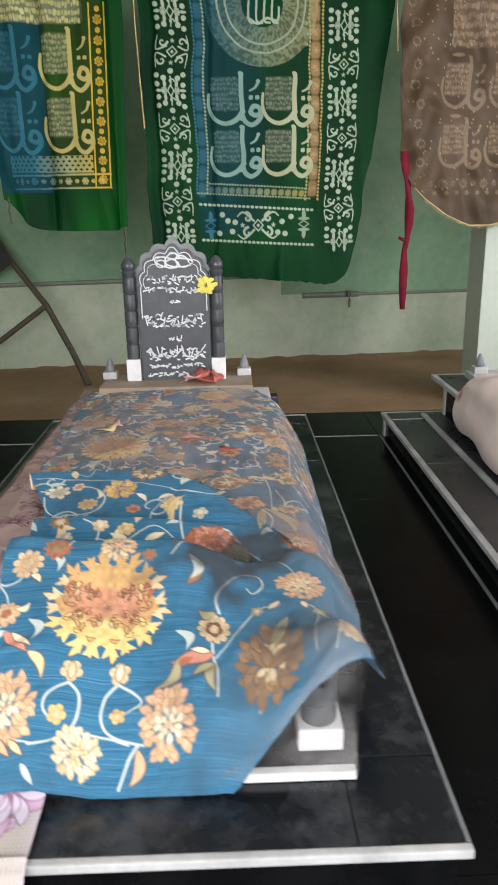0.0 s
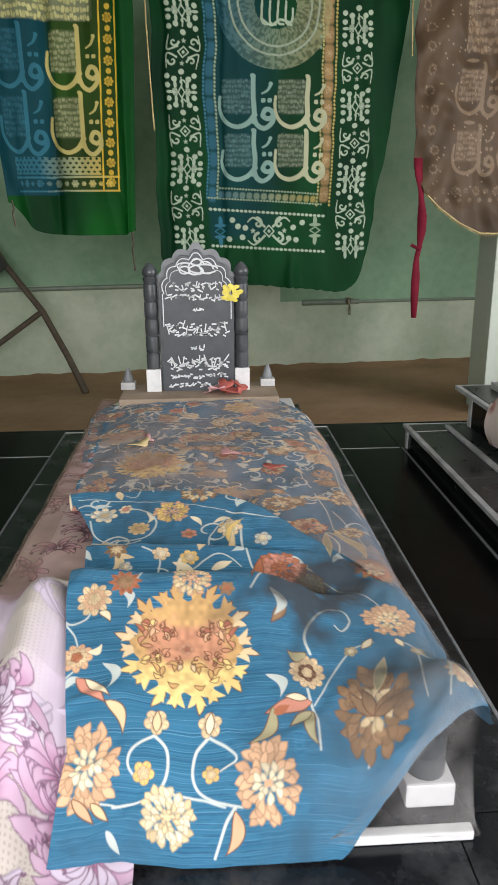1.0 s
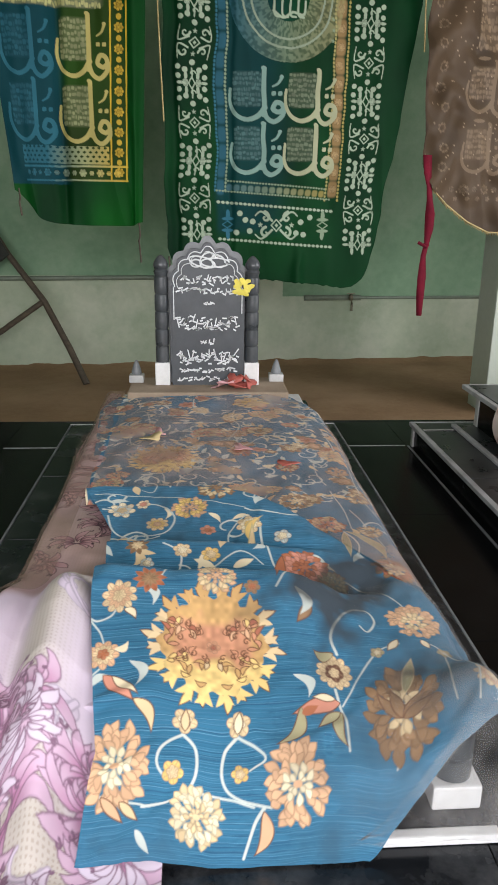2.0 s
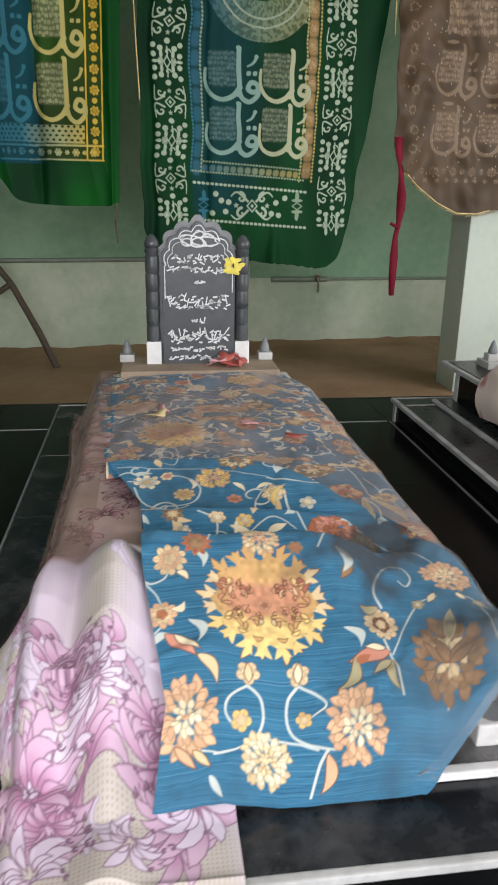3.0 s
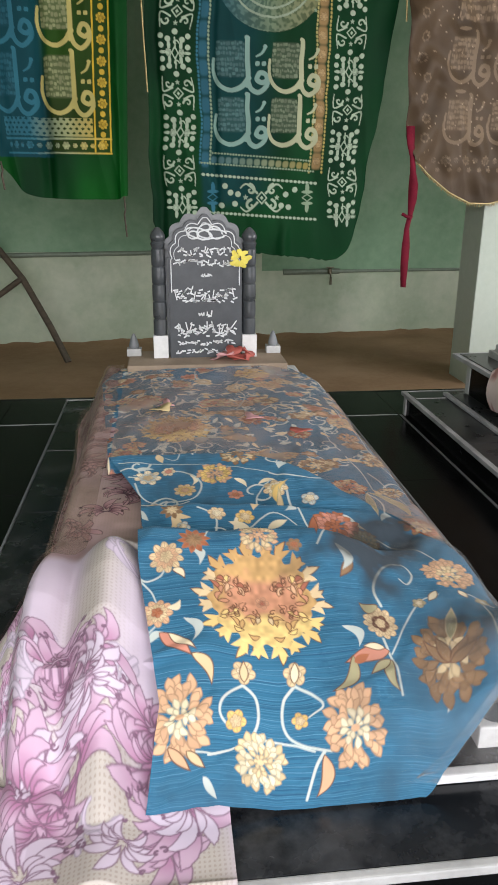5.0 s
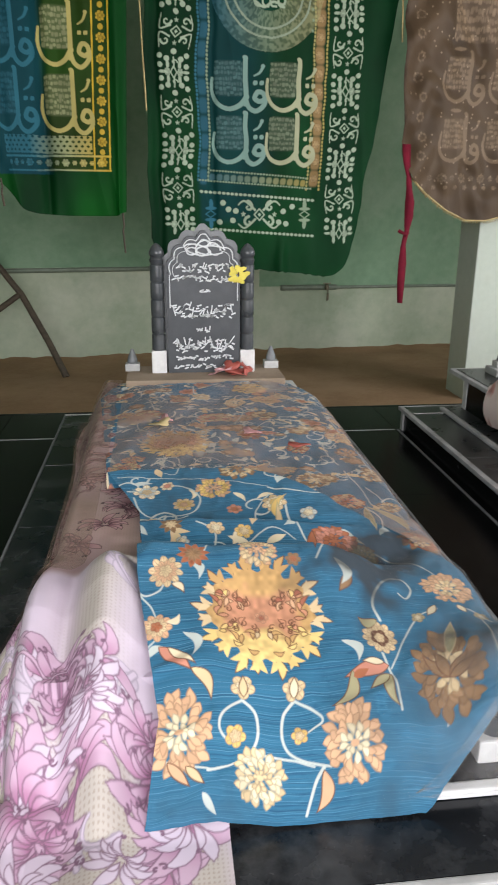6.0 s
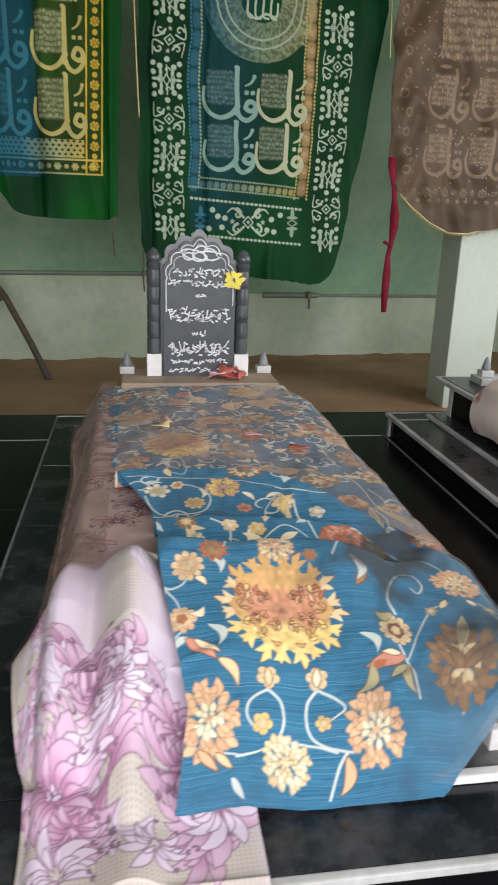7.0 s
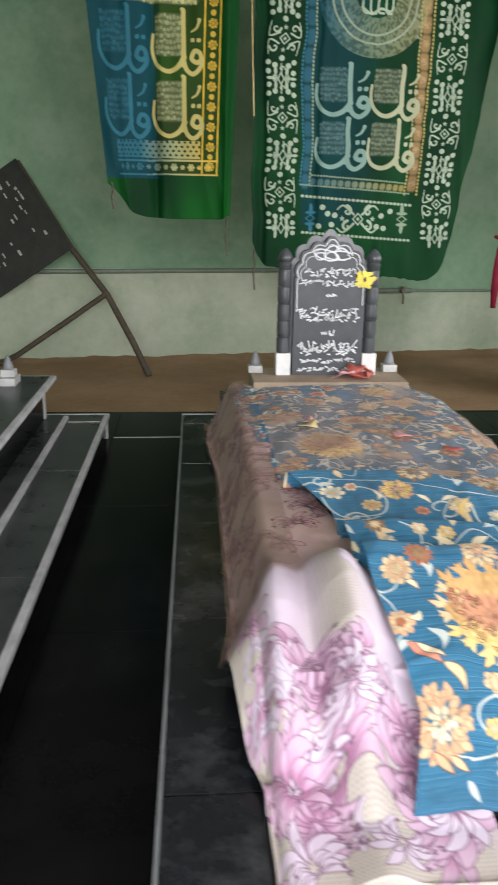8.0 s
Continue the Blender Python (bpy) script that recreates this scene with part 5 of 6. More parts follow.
    plume(p, 0.026, 0.984, 0.91, 0.055, MAUVE, BLUSH, PLUM, 13)
    plume(p, -0.004, 0.867, -1.11, 0.075, MAUVE, BLUSH, PLUM, 14)
    plume(p, -0.018, 0.863, -1.88, 0.093, MAUVE, BLUSH, PLUM, 15)
    plume(p, -0.031, 0.863, -2.28, 0.075, LILAC, LILAC, PLUM, 16)
    plume(p, 0.135, 1.019, -1.54, 0.057, LILAC, LILAC, PLUM, 17)
    plume(p, 0.246, 0.886, 0.94, 0.098, MAUVE, BLUSH, PLUM, 18)
    plume(p, 0.23, 0.753, 0.96, 0.074, LILAC, LILAC, PLUM, 19)
    plume(p, 0.076, 0.795, -1.14, 0.055, LILAC, LILAC, PLUM, 20)


nu, nv = 300, 1120
b1 = np.interp(np.linspace(0, 1, nv), [0, 0.4, 1], [3.28, 1.75, 0.36])[:, None] * np.ones((1, nu))
u1 = np.ones((nv, 1)) * np.linspace(0, 1, nu)[None, :]
sl = np.interp(b1, [0.4, 0.9, 1.1, 1.4, 1.6, 1.9, 2.6, 3.28], [-0.10, -0.10, -0.08, -0.02, 0.02, 0.08, 0.14, 0.2])
sr = np.interp(b1, [0.4, 0.7, 0.95, 1.1, 1.25, 1.4, 3.1, 3.28], [0.30, 0.32, 0.36, 0.44, 0.50, 0.52, 0.53, 0.50]) + 0.006 * soft_noise(b1 * 14, b1 * 0, 33)
s1 = sl * (1 - u1) + sr * u1
pink_cloth = tagged(new("pink_cloth", sheet_mesh("pink_cloth", pink_place(s1, b1), M_PRINT, pink_print(s1, b1))), "ivory cloth with lilac and mauve leaf scrolls, draped over the grave", "cloth")

# dusty clear plastic over the far half and the left flank
film = thing("plastic_cover", "dusty clear plastic cover lying over the cloths", "cover", (0, 0, 0))
nu, nv = 90, 170
u2 = np.ones((nv, 1)) * np.linspace(0, 1, nu)[None, :]
v2 = np.linspace(0, 1, nv)[:, None] * np.ones((1, nu))
sx = -0.365 + u2 * 0.995
bnear = 1.945 - 0.06 * (sx + 0.36) - 1.68 * np.maximum(0, np.minimum(sx, 0.44)) ** 1.64
bfar = np.interp(sx, [-0.4, 0.36, 0.46, 0.63], [3.12, 3.14, 2.93, 2.68])
b2 = bfar + v2 * (bnear - bfar)
ob = new("top_film", sheet_mesh("top_film", blue_place(sx, b2, 0.007 ) + np.stack([0 * sx, 0 * sx, 0.002 * soft_noise(sx * 30, b2 * 26, 41)], -1), M_FILM, np.repeat((0.75 + 0.35 * soft_noise(sx * 7, b2 * 5, 46) + 0.3 * (1 + soft_noise(sx * 24, b2 * 18, 50)) * np.exp(-((sx - 0.04) / 0.13) ** 2 - ((b2 - 2.12) / 0.16) ** 2))[..., None], 3, -1)))
ob.parent = film
s2 = 0.17 + u2 * 0.365
b2 = 3.3 + v2 * (1.47 - 0.55 * (s2 - 0.12) + 0.015 * soft_noise(u2 * 9, u2, 45) - 3.3)
side = pink_place(s2, b2, 0.006)
side[..., 0] -= 0.007
ob = new("side_film", sheet_mesh("side_film", side, M_FILM_SIDE))
ob.parent = film
b2 = 1.46 + v2 * (0.85 - 1.46)
sx = 0.06 + u2 * (blue_edge_right(b2) - 0.004 - 0.06)
ob = new("corner_film", sheet_mesh("corner_film", blue_place(sx, b2, 0.006) + np.array([0.004, -0.006, 0]) + np.stack([0 * sx, 0 * sx, 0.004 * soft_noise(sx * 16, b2 * 12, 43)], -1), M_FILM_CLEAR, np.repeat((step((sx - 0.14 - 0.12 * step((b2 - 0.95) / 0.3)) / 0.3) * (0.75 + 0.5 * soft_noise(sx * 11, b2 * 9, 44)))[..., None], 3, -1)))
ob.parent = film

# the clear cover's loose end, from under the blue cloth down over the step
nu, nv = 70, 60
u5 = np.ones((nv, 1)) * np.linspace(0, 1, nu)[None, :]
v5 = np.linspace(0, 1, nv)[:, None] * np.ones((1, nu))
b5 = 0.86 + 0.19 * u5
start = blue_place(blue_edge_right(b5) - 0.03, b5, 0.003)
end = np.stack([0.20 + 0.285 * np.minimum(1, u5 * 1.25), 0.938 + 0.10 * np.maximum(0, u5 - 0.8) / 0.2, np.full_like(u5, SLAB + 0.026)], -1)
loose = start * (1 - v5[..., None]) + end * v5[..., None]
loose[..., 2] = end[..., 2] + (start[..., 2] - end[..., 2]) * (1 - step(v5 * 1.15)) + 0.006 * np.abs(soft_noise(u5 * 9 + v5 * 3, v5 * 6, 47)) + 0.003 * soft_noise(u5 * 22, v5 * 15, 48) + 0.002
ob = new("loose_film", sheet_mesh("loose_film", loose, M_FILM_CLEAR, np.repeat((0.4 + 0.4 * soft_noise(u5 * 8, v5 * 8, 49) + 0.5 * step((v5 - 0.92) / 0.08))[..., None], 3, -1)))
ob.parent = film


# ---- sheets hung before the rear wall ----
def hang_y(x):
    return 4.91 + 0.13 * x


def hung(name, x0, x1, low, top, folds, seed, painter, material, label, depth=0.03, off=0.0, nu=240, nv=330, ground=(0.01, 0.09, 0.02), shape=None):
    """A hanging sheet: low(x) is its lower edge; folds ripple it in depth."""
    u = np.linspace(0, 1, nu)[None, :] * np.ones((nv, 1))
    v = np.linspace(0, 1, nv)[:, None] * np.ones((1, nu))
    x = x0 + u * (x1 - x0)
    lo = low(x)
    z = top + v * (lo - top)
    p = Print(x, z, ground)
    painter(p)
    px = x if shape is None else shape(x, z)
    y = hang_y(px) + off + depth * folds(x, z) + 0.022 * soft_noise(x * 6, z * 1.3, seed) + 0.007 * soft_noise(x * 17, z * 4, seed + 1) + 0.012 * np.abs(soft_noise(x * 9 + z * 2, z * 0.8, seed + 2))
    owner = thing(name, label, "hanging")
    ob = new("cloth", sheet_mesh("cloth", np.stack([px, y, z], -1), material, p.c))
    ob.parent = owner
    return owner


def eased(x, xs, zs, r=0.035):
    """A line through points with its corners rounded."""
    return sum(np.interp(x + d, xs, zs) for d in np.linspace(-r, r, 9)) / 9


GREEN, GREEN_D, GREEN_L = lin((0.02, 0.24, 0.10)), lin((0.01, 0.14, 0.075)), lin((0.03, 0.33, 0.08))


def qul(p, x, z, w, h, ink):
    """The word qul, written large: a ring with a tail, two dots, a tall stem and a deep bowl."""
    p.stroke([(x + 0.62 * w, z + h * 1.0), (x + 0.62 * w, z + 0.30 * h), (x + 0.60 * w, z + 0.16 * h)], 0.085 * w, ink, 0.10 * w)
    p.stroke([(x + 0.02 * w, z + 0.62 * h), (x + 0.0 * w, z + 0.36 * h), (x + 0.10 * w, z + 0.14 * h), (x + 0.30 * w, z + 0.05 * h), (x + 0.50 * w, z + 0.12 * h), (x + 0.63 * w, z + 0.28 * h)], 0.05 * w, ink, 0.10 * w)
    p.stroke([(x + 0.62 * w, z + 0.22 * h), (x + 0.68 * w, z + 0.08 * h), (x + 0.82 * w, z + 0.02 * h), (x + 0.97 * w, z + 0.16 * h), (x + 0.95 * w, z + 0.34 * h), (x + 0.84 * w, z + 0.38 * h), (x + 0.78 * w, z + 0.26 * h), (x + 0.88 * w, z + 0.20 * h), (x + 0.96 * w, z + 0.24 * h)], 0.085 * w, ink)
    for k in (0.80, 0.92):
        p.blob(x + k * w, z + 0.55 * h, 0.05 * w, 0.045 * w, ink, 0.8, power=1.3)
    p.stroke([(x + 0.78 * w, z + 0.68 * h), (x + 0.88 * w, z + 0.74 * h), (x + 0.94 * w, z + 0.86 * h)], 0.03 * w, ink, 0.06 * w)
    p.blob(x + 0.93 * w, z + 0.86 * h, 0.035 * w, 0.035 * w, ink)
    p.blob(x + 0.60 * w, z + 1.02 * h, 0.04 * w, 0.035 * w, ink)


def text_block(p, x0, x1, z0, z1, rows, ink, rnd, alpha=0.8):
    """Small writing that cannot be read: rows of plain bars."""
    rows = int(rows * 1.5)
    h = (z1 - z0) / rows
    p.blob((x0 + x1) / 2, (z0 + z1) / 2, (x1 - x0) / 2, (z1 - z0) / 2, p.c[p.near((x0 + x1) / 2, (z0 + z1) / 2, 0.02)].mean(0) * 0.6 + np.array(ink) * 0.4, 0, 0.01, 8.0)
    for k in range(rows):
        x = x0
        zc = z0 + (k + 0.5) * h
        while x < x1 - 0.006:
            ln = rnd.uniform(0.007, 0.026)
            e = min(x + ln, x1)
            p.blob((x + e) / 2, zc + rnd.uniform(-0.2, 0.2) * h, (e - x) / 2, h * rnd.uniform(0.2, 0.42), np.array(ink) * rnd.uniform(0.9, 1.35), rnd.uniform(-0.2, 0.3), 0.004, 4.0)
            x = e + rnd.uniform(0.001, 0.006)


def star(p, x, z, r, ink):
    for k in range(5):
        a = k * 2 * math.pi / 5 + math.pi / 2
        p.leaf(x, z, x + r * math.cos(a), z + r * math.sin(a), r * 0.24, ink, soft=0.003)


def scroll_band(p, x, z0, z1, w, ink, phase=0.0):
    """The upright band of dots, lozenges, scrolls and stars."""
    period = 0.445
    k0 = math.floor((z0 - phase) / period) - 1
    for k in range(k0, k0 + int((z1 - z0) / period) + 4):
        z = phase + k * period
        def ok(q):
            return z0 < q < z1
        if ok(z):                                     # lozenge with four scrolls
            for sx in (-1, 1):
                for sz in (-1, 1):
                    if ok(z + sz * 0.07):
                        p.curl(x + sx * 0.58 * w, z + sz * 0.052, 0.028, 0.9, math.pi / 2 * (1 - sz) + (0 if sx > 0 else 0), sx * sz, 0.013, ink, 0.006)
                        p.stroke([(x + sx * 0.35 * w, z + sz * 0.03), (x + sx * 0.95 * w, z + sz * 0.012), (x + sx * 0.9 * w, z + sz * 0.09)], 0.011, ink, 0.006)
            p.stroke([(x, z + 0.03), (x + 0.03, z), (x, z - 0.03), (x - 0.03, z), (x, z + 0.03)], 0.007, ink, curl=False)
            p.blob(x, z, 0.01, 0.012, ink, power=1.0)
            for sz in (-1, 1):
                star(p, x, z + sz * 0.062, 0.016, ink)
        for sz in (-1, 1):
            for dx, dz, r in ((-0.85, 0.135, 0.016), (0.8, 0.13, 0.016), (0.0, 0.108, 0.017), (-0.42, 0.12 + 0.03, 0.017), (0.45, 0.15, 0.017), (-0.85, 0.185, 0.016), (0.8, 0.19, 0.016)):
                if ok(z + sz * dz):
                    p.blob(x + dx * w, z + sz * dz, r, r * 0.95, ink)
            if ok(z + sz * 0.165):
                p.stroke([(x, z + sz * 0.14), (x + 0.004, z + sz * 0.2)], 0.008, ink)
                p.curl(x + 0.004, z + sz * 0.168, 0.02, 0.8, 0, 1, 0.008, ink)
        zc = z + period / 2
        if ok(zc):                                    # cross of petals
            for sx in (-1, 1):
                p.blob(x + sx * 0.38 * w, zc + 0.04, 0.010, 0.026, ink)
                p.blob(x + sx * 0.38 * w, zc - 0.04, 0.010, 0.026, ink)
                p.blob(x + sx * 0.78 * w, zc, 0.022, 0.009, ink)
                p.flower(x + sx * 0.42 * w, zc, 0.024, 6, [ink], dark=GREEN_D)
            p.stroke([(x, zc + 0.035), (x + 0.02, zc), (x, zc - 0.035), (x - 0.02, zc), (x, zc + 0.035)], 0.007, ink, curl=False)


def chain_line(p, x0, z0, x1, z1, r, ink):
    n = max(2, int(math.hypot(x1 - x0, z1 - z0) / (3.2 * r)))
    for k in range(n):
        t = (k + 0.5) / n
        p.blob(x0 + t * (x1 - x0), z0 + t * (z1 - z0), 1.35 * r if abs(x1 - x0) > abs(z1 - z0) else r, r if abs(x1 - x0) > abs(z1 - z0) else 1.35 * r, ink)


def foil(x, a, b, c0, c1, c2):
    """The foil print's colour and sheen, painted as a run from blue by grey-green to gold across the sheet."""
    t = (x - a) / (b - a)
    return tuple(np.interp(t, [0, 0.45, 1], [p, q, r]) for p, q, r in zip(c0, c1, c2))


F_BLUE, F_MID, F_GOLD, F_WHITE = lin((0.20, 0.41, 0.48)), lin((0.51, 0.58, 0.48)), lin((0.66, 0.58, 0.28)), lin((0.62, 0.68, 0.59))


def paint_centre(p):
    rnd = random.Random(3)
    x, z = p.a, p.b
    shade = (0.5 + 0.5 * soft_noise(x * 4, z * 2, 51))[..., None]
    p.c = np.array(GREEN_D) * (1 - shade) + np.array(GREEN) * shade
    # blue sheen of the foil, painted over one side of the panel
    veil = (step((x - 0.05) / 0.04) * step((0.62 - x) / 0.3) * step((z - 1.0) / 0.1))[..., None] * 0.75
    p.c = p.c * (1 - veil) + np.array(lin((0.04, 0.22, 0.245))) * veil
    scroll_band(p, -0.065, 1.0, 2.5, 0.098, F_WHITE, 1.26)
    scroll_band(p, 1.03, 0.95, 2.5, 0.098, F_WHITE, 1.20)
    for xa in (0.068, 0.135):
        chain_line(p, xa, 1.30, xa, 2.5, 0.007, F_MID if xa > 0.1 else F_BLUE)
    for xa in (0.80, 0.885):
        chain_line(p, xa, 1.25, xa + 0.01, 2.5, 0.007, foil(xa, 0, 1, F_BLUE, F_MID, F_GOLD))
    zz = 1.33
    while zz < 2.5:
        p.blob(0.102, zz, 0.024, 0.045, np.array(F_BLUE) * 0.7, power=4, soft=0.01)
        p.blob(0.845, zz, 0.03, 0.05, np.array(lin((0.55, 0.45, 0.30))), power=4, soft=0.01)
        p.flower(0.845, zz, 0.026, 6, [lin((0.66, 0.56, 0.40))], dark=lin((0.3, 0.25, 0.15)))
        zz += 0.105
    chain_line(p, 0.07, 1.31, 0.84, 1.265, 0.006, F_MID)
    chain_line(p, 0.14, 1.37, 0.80, 1.33, 0.006, F_MID)
    for k in range(14):
        xx = 0.16 + k * 0.047
        p.blob(xx, 1.337 - 0.05 * xx, 0.019, 0.02, np.array(foil(xx, 0.1, 0.85, F_BLUE, F_MID, F_GOLD)) * 0.75, power=3, soft=0.008)
    chain_line(p, 0.07, 1.24, 0.86, 1.19, 0.009, F_WHITE)
    chain_line(p, 0.07, 1.01, 0.86, 0.96, 0.009, F_WHITE)
    ink = F_WHITE
    for sx, x0 in ((1, 0.47),):
        for dx in (-0.075, 0.075):
            for sz in (-1, 1):
                p.curl(x0 + dx, 1.098 + sz * 0.048, 0.036, 0.9, math.pi / 2, sz * (1 if dx > 0 else -1), 0.02, ink, 0.01)
                p.stroke([(x0 + 0.4 * dx, 1.098 + sz * 0.03), (x0 + dx * 1.3, 1.098 + sz * 0.085), (x0 + dx * 1.9, 1.098 + sz * 0.06)], 0.016, ink, 0.008)
        p.stroke([(x0, 1.135), (x0 + 0.036, 1.098), (x0, 1.062), (x0 - 0.036, 1.098), (x0, 1.135)], 0.009, ink, curl=False)
        p.blob(x0, 1.098, 0.013, 0.013, ink, power=1)
    for xx in (0.36, 0.58):
        star(p, xx, 1.10, 0.02, ink)
    for xx, zz in ((0.26, 1.13), (0.29, 1.06), (0.22, 1.17), (0.31, 1.12), (0.64, 1.12), (0.66, 1.04), (0.70, 1.15), (0.61, 1.05), (0.2, 1.05)):
        p.blob(xx, zz, 0.019, 0.018, ink)
    for xx, c in ((0.14, F_BLUE), (0.79, F_MID)):
        for dz in (-0.06, 0.06):
            p.blob(xx, 1.1 + dz, 0.014, 0.034, c)
            p.blob(xx, 1.1 + dz * 0.6, 0.04, 0.011, c)
        p.stroke([(xx - 0.035, 1.1), (xx, 1.122), (xx + 0.035, 1.1), (xx, 1.078), (xx - 0.035, 1.1)], 0.007, c, curl=False)
    for r, xq in enumerate((0.16, 0.50)):
        for zq in (1.72, 1.405):
            w = 0.335
            ink = foil(xq + 0.2, 0.1, 0.95, lin((0.30, 0.53, 0.58)), lin((0.56, 0.65, 0.57)), lin((0.72, 0.66, 0.48)))
            dim = np.array(foil(xq + 0.1, 0.1, 0.9, lin((0.13, 0.33, 0.38)), lin((0.36, 0.42, 0.36)), lin((0.42, 0.42, 0.30))))
            text_block(p, xq + 0.02, xq + 0.57 * w, zq + 0.09, zq + 0.29, 5, dim, rnd)
            qul(p, xq, zq, w, 0.305, ink)
    # round medallion
    i = p.near(0.505, 2.42, 0.4)
    rr = np.hypot(p.a[i] - 0.505, p.b[i] - 2.42)
    band = np.array([foil(q, 0.15, 0.86, F_BLUE, F_MID, lin((0.62, 0.60, 0.42))) for q in p.a[i]])
    al = ((rr > 0.13) & (rr < 0.355))[:, None] * 0.62 * (0.45 + 0.55 * np.clip(0.5 + 1.6 * soft_noise(rr * 70, np.arctan2(p.b[i] - 2.42, p.a[i] - 0.505) * 22 + 90, 81), 0, 1)[:, None])
    p.c[i] = p.c[i] * (1 - al) + band * al
    al = (np.minimum(np.abs(rr - 0.225), np.abs(rr - 0.275)) < 0.006)[:, None] * 0.9
    p.c[i] = p.c[i] * (1 - al) + np.array(F_WHITE) * 0.8 * al
    for k, xx in enumerate((0.42, 0.47, 0.52, 0.57)):
        p.stroke([(xx, 2.44), (xx - 0.005, 2.33), (xx + 0.03, 2.315)], 0.013, F_WHITE)
    p.stroke([(0.41, 2.345), (0.47, 2.31), (0.53, 2.34), (0.60, 2.33), (0.61, 2.40)], 0.014, F_WHITE)
    for zz in (2.2, 2.26, 2.32):
        star(p, 0.79, zz, 0.014, F_MID)


green_c = hung("green_hanging", -0.25, 1.36, lambda x: eased(x, [-0.29, -0.25, -0.22, -0.15, 0.1, 0.45, 0.75, 0.93, 1.02, 1.08, 1.135, 1.175, 1.21, 1.27, 1.36, 1.40], [1.05, 0.95, 0.86, 0.79, 0.765, 0.745, 0.715, 0.69, 0.70, 0.76, 0.91, 1.12, 1.35, 1.75, 2.44, 2.7], 0.022) + 0.006 * soft_noise(x * 40, x * 0, 77), 2.78,
     lambda x, z: np.sin(x * 9) * 0.35 + np.exp(-((x - 0.16) / 0.025) ** 2) * 0.8 - np.exp(-((x - 0.62) / 0.04) ** 2) * step((1.1 - z) / 0.3) * 1.2 + np.exp(-((x + 0.19) / 0.03) ** 2), 61, paint_centre, M_SATIN,
     "green satin hanging with white floral bands and large calligraphy", nu=400, nv=500, shape=lambda x, z: x + 0.014 * soft_noise(x * 1.5, z * 4.5, 79) + 0.006 * soft_noise(x * 5, z * 11, 80))


def paint_left(p):
    rnd = random.Random(8)
    x, z = p.a, p.b
    shade = (0.5 + 0.5 * soft_noise(x * 5, z * 2, 53))[..., None]
    p.c = np.array(GREEN_D) * (1 - shade) + np.array(GREEN_L) * shade
    # the foil's blue and gold sheen, painted as veils over the green
    veil = (step((-0.80 - x) / 0.08) * (z > 1.325))[..., None] * 0.92
    p.c = p.c * (1 - veil) + np.array(lin((0.045, 0.235, 0.275))) * veil
    veil = (step((x + 0.88) / 0.08) * (x < -0.475) * (z > 1.345))[..., None] * 0.55
    p.c = p.c * (1 - veil) + np.array(lin((0.20, 0.24, 0.06))) * veil
    gold = lambda q: foil(q, -0.95, -0.48, lin((0.17, 0.39, 0.45)), lin((0.62, 0.64, 0.46)), lin((0.80, 0.66, 0.20)))
    for xx in (-0.482, -0.575):
        p.stroke([(xx, 1.36), (xx + 0.03, 2.4)], 0.009, gold(-0.48), curl=False)
    zz = 1.4
    while zz < 2.4:
        p.flower(-0.525 + (zz - 1.4) * 0.03, zz, 0.03, 7, [gold(-0.5), np.array(gold(-0.5)) * 0.8], dark=lin((0.25, 0.2, 0.05)))
        p.blob(-0.525 + (zz + 0.055 - 1.4) * 0.03, zz + 0.057, 0.016, 0.016, np.array(gold(-0.5)) * 0.9)
        zz += 0.114
    for zz, w in ((1.352, 0.009), (1.432, 0.012)):
        for k in range(20):
            xa = -1.14 + k * 0.033
            p.stroke([(xa, zz - 0.004 * (xa < -0.88)), (xa + 0.035, zz - 0.004 * (xa < -0.88))], w, gold(xa), curl=False)
    for k in range(12):
        xx = -1.11 + k * 0.052
        p.flower(xx, 1.393, 0.024 if k % 2 else 0.016, 6, [gold(xx)], dark=lin((0.12, 0.14, 0.05)))
    i = np.nonzero((x > -1.14) & (x < -0.585) & (z > 1.445) & (z < 1.545))
    lattice = (np.abs(np.mod(x[i] * 28 + np.floor(z[i] * 40) * 0.5, 1) - 0.5) + np.abs(np.mod(z[i] * 40, 1) - 0.5) < 0.33)
    col = np.array([gold(q) for q in x[i]])
    p.c[i] = np.where(lattice[:, None], p.c[i], col * 0.9)
    for xq in (-1.19, -0.865):
        for zq in (1.555, 1.915):
            ink = gold(xq + 0.22)
            text_block(p, xq + 0.02, xq + 0.19, zq + 0.1, zq + 0.325, 5, np.array(gold(xq + 0.12)) * 0.6, rnd)
            qul(p, xq, zq, 0.30, 0.345, ink)
    text_block(p, -1.18, -0.6, 2.29, 2.42, 2, gold(-0.7), rnd)


green_l = hung("green_hanging", -1.235, -0.345, lambda x: eased(x, [-1.235, -1.16, -1.05, -0.92, -0.75, -0.44, -0.40, -0.275], [1.30, 1.215, 1.13, 1.095, 1.085, 1.085, 1.10, 1.12]), 2.78,
     lambda x, z: np.sin(x * 8 + 1) * 0.3 + 1.3 * np.exp(-((x + 0.86) / 0.03) ** 2) - np.exp(-((x + 0.41) / 0.04) ** 2) * 1.2, 65, paint_left, M_SATIN,
     "green satin hanging with blue and gold foil calligraphy", off=-0.03, nu=260, nv=400, shape=lambda x, z: x + 0.09 * np.clip(1 - (z - 1.2) / 1.1, 0, 1) * step((-0.95 - x) / 0.25) - 0.05 * np.clip(1 - (z - 1.1) / 1.2, 0, 1) * step((x + 0.46) / 0.1))

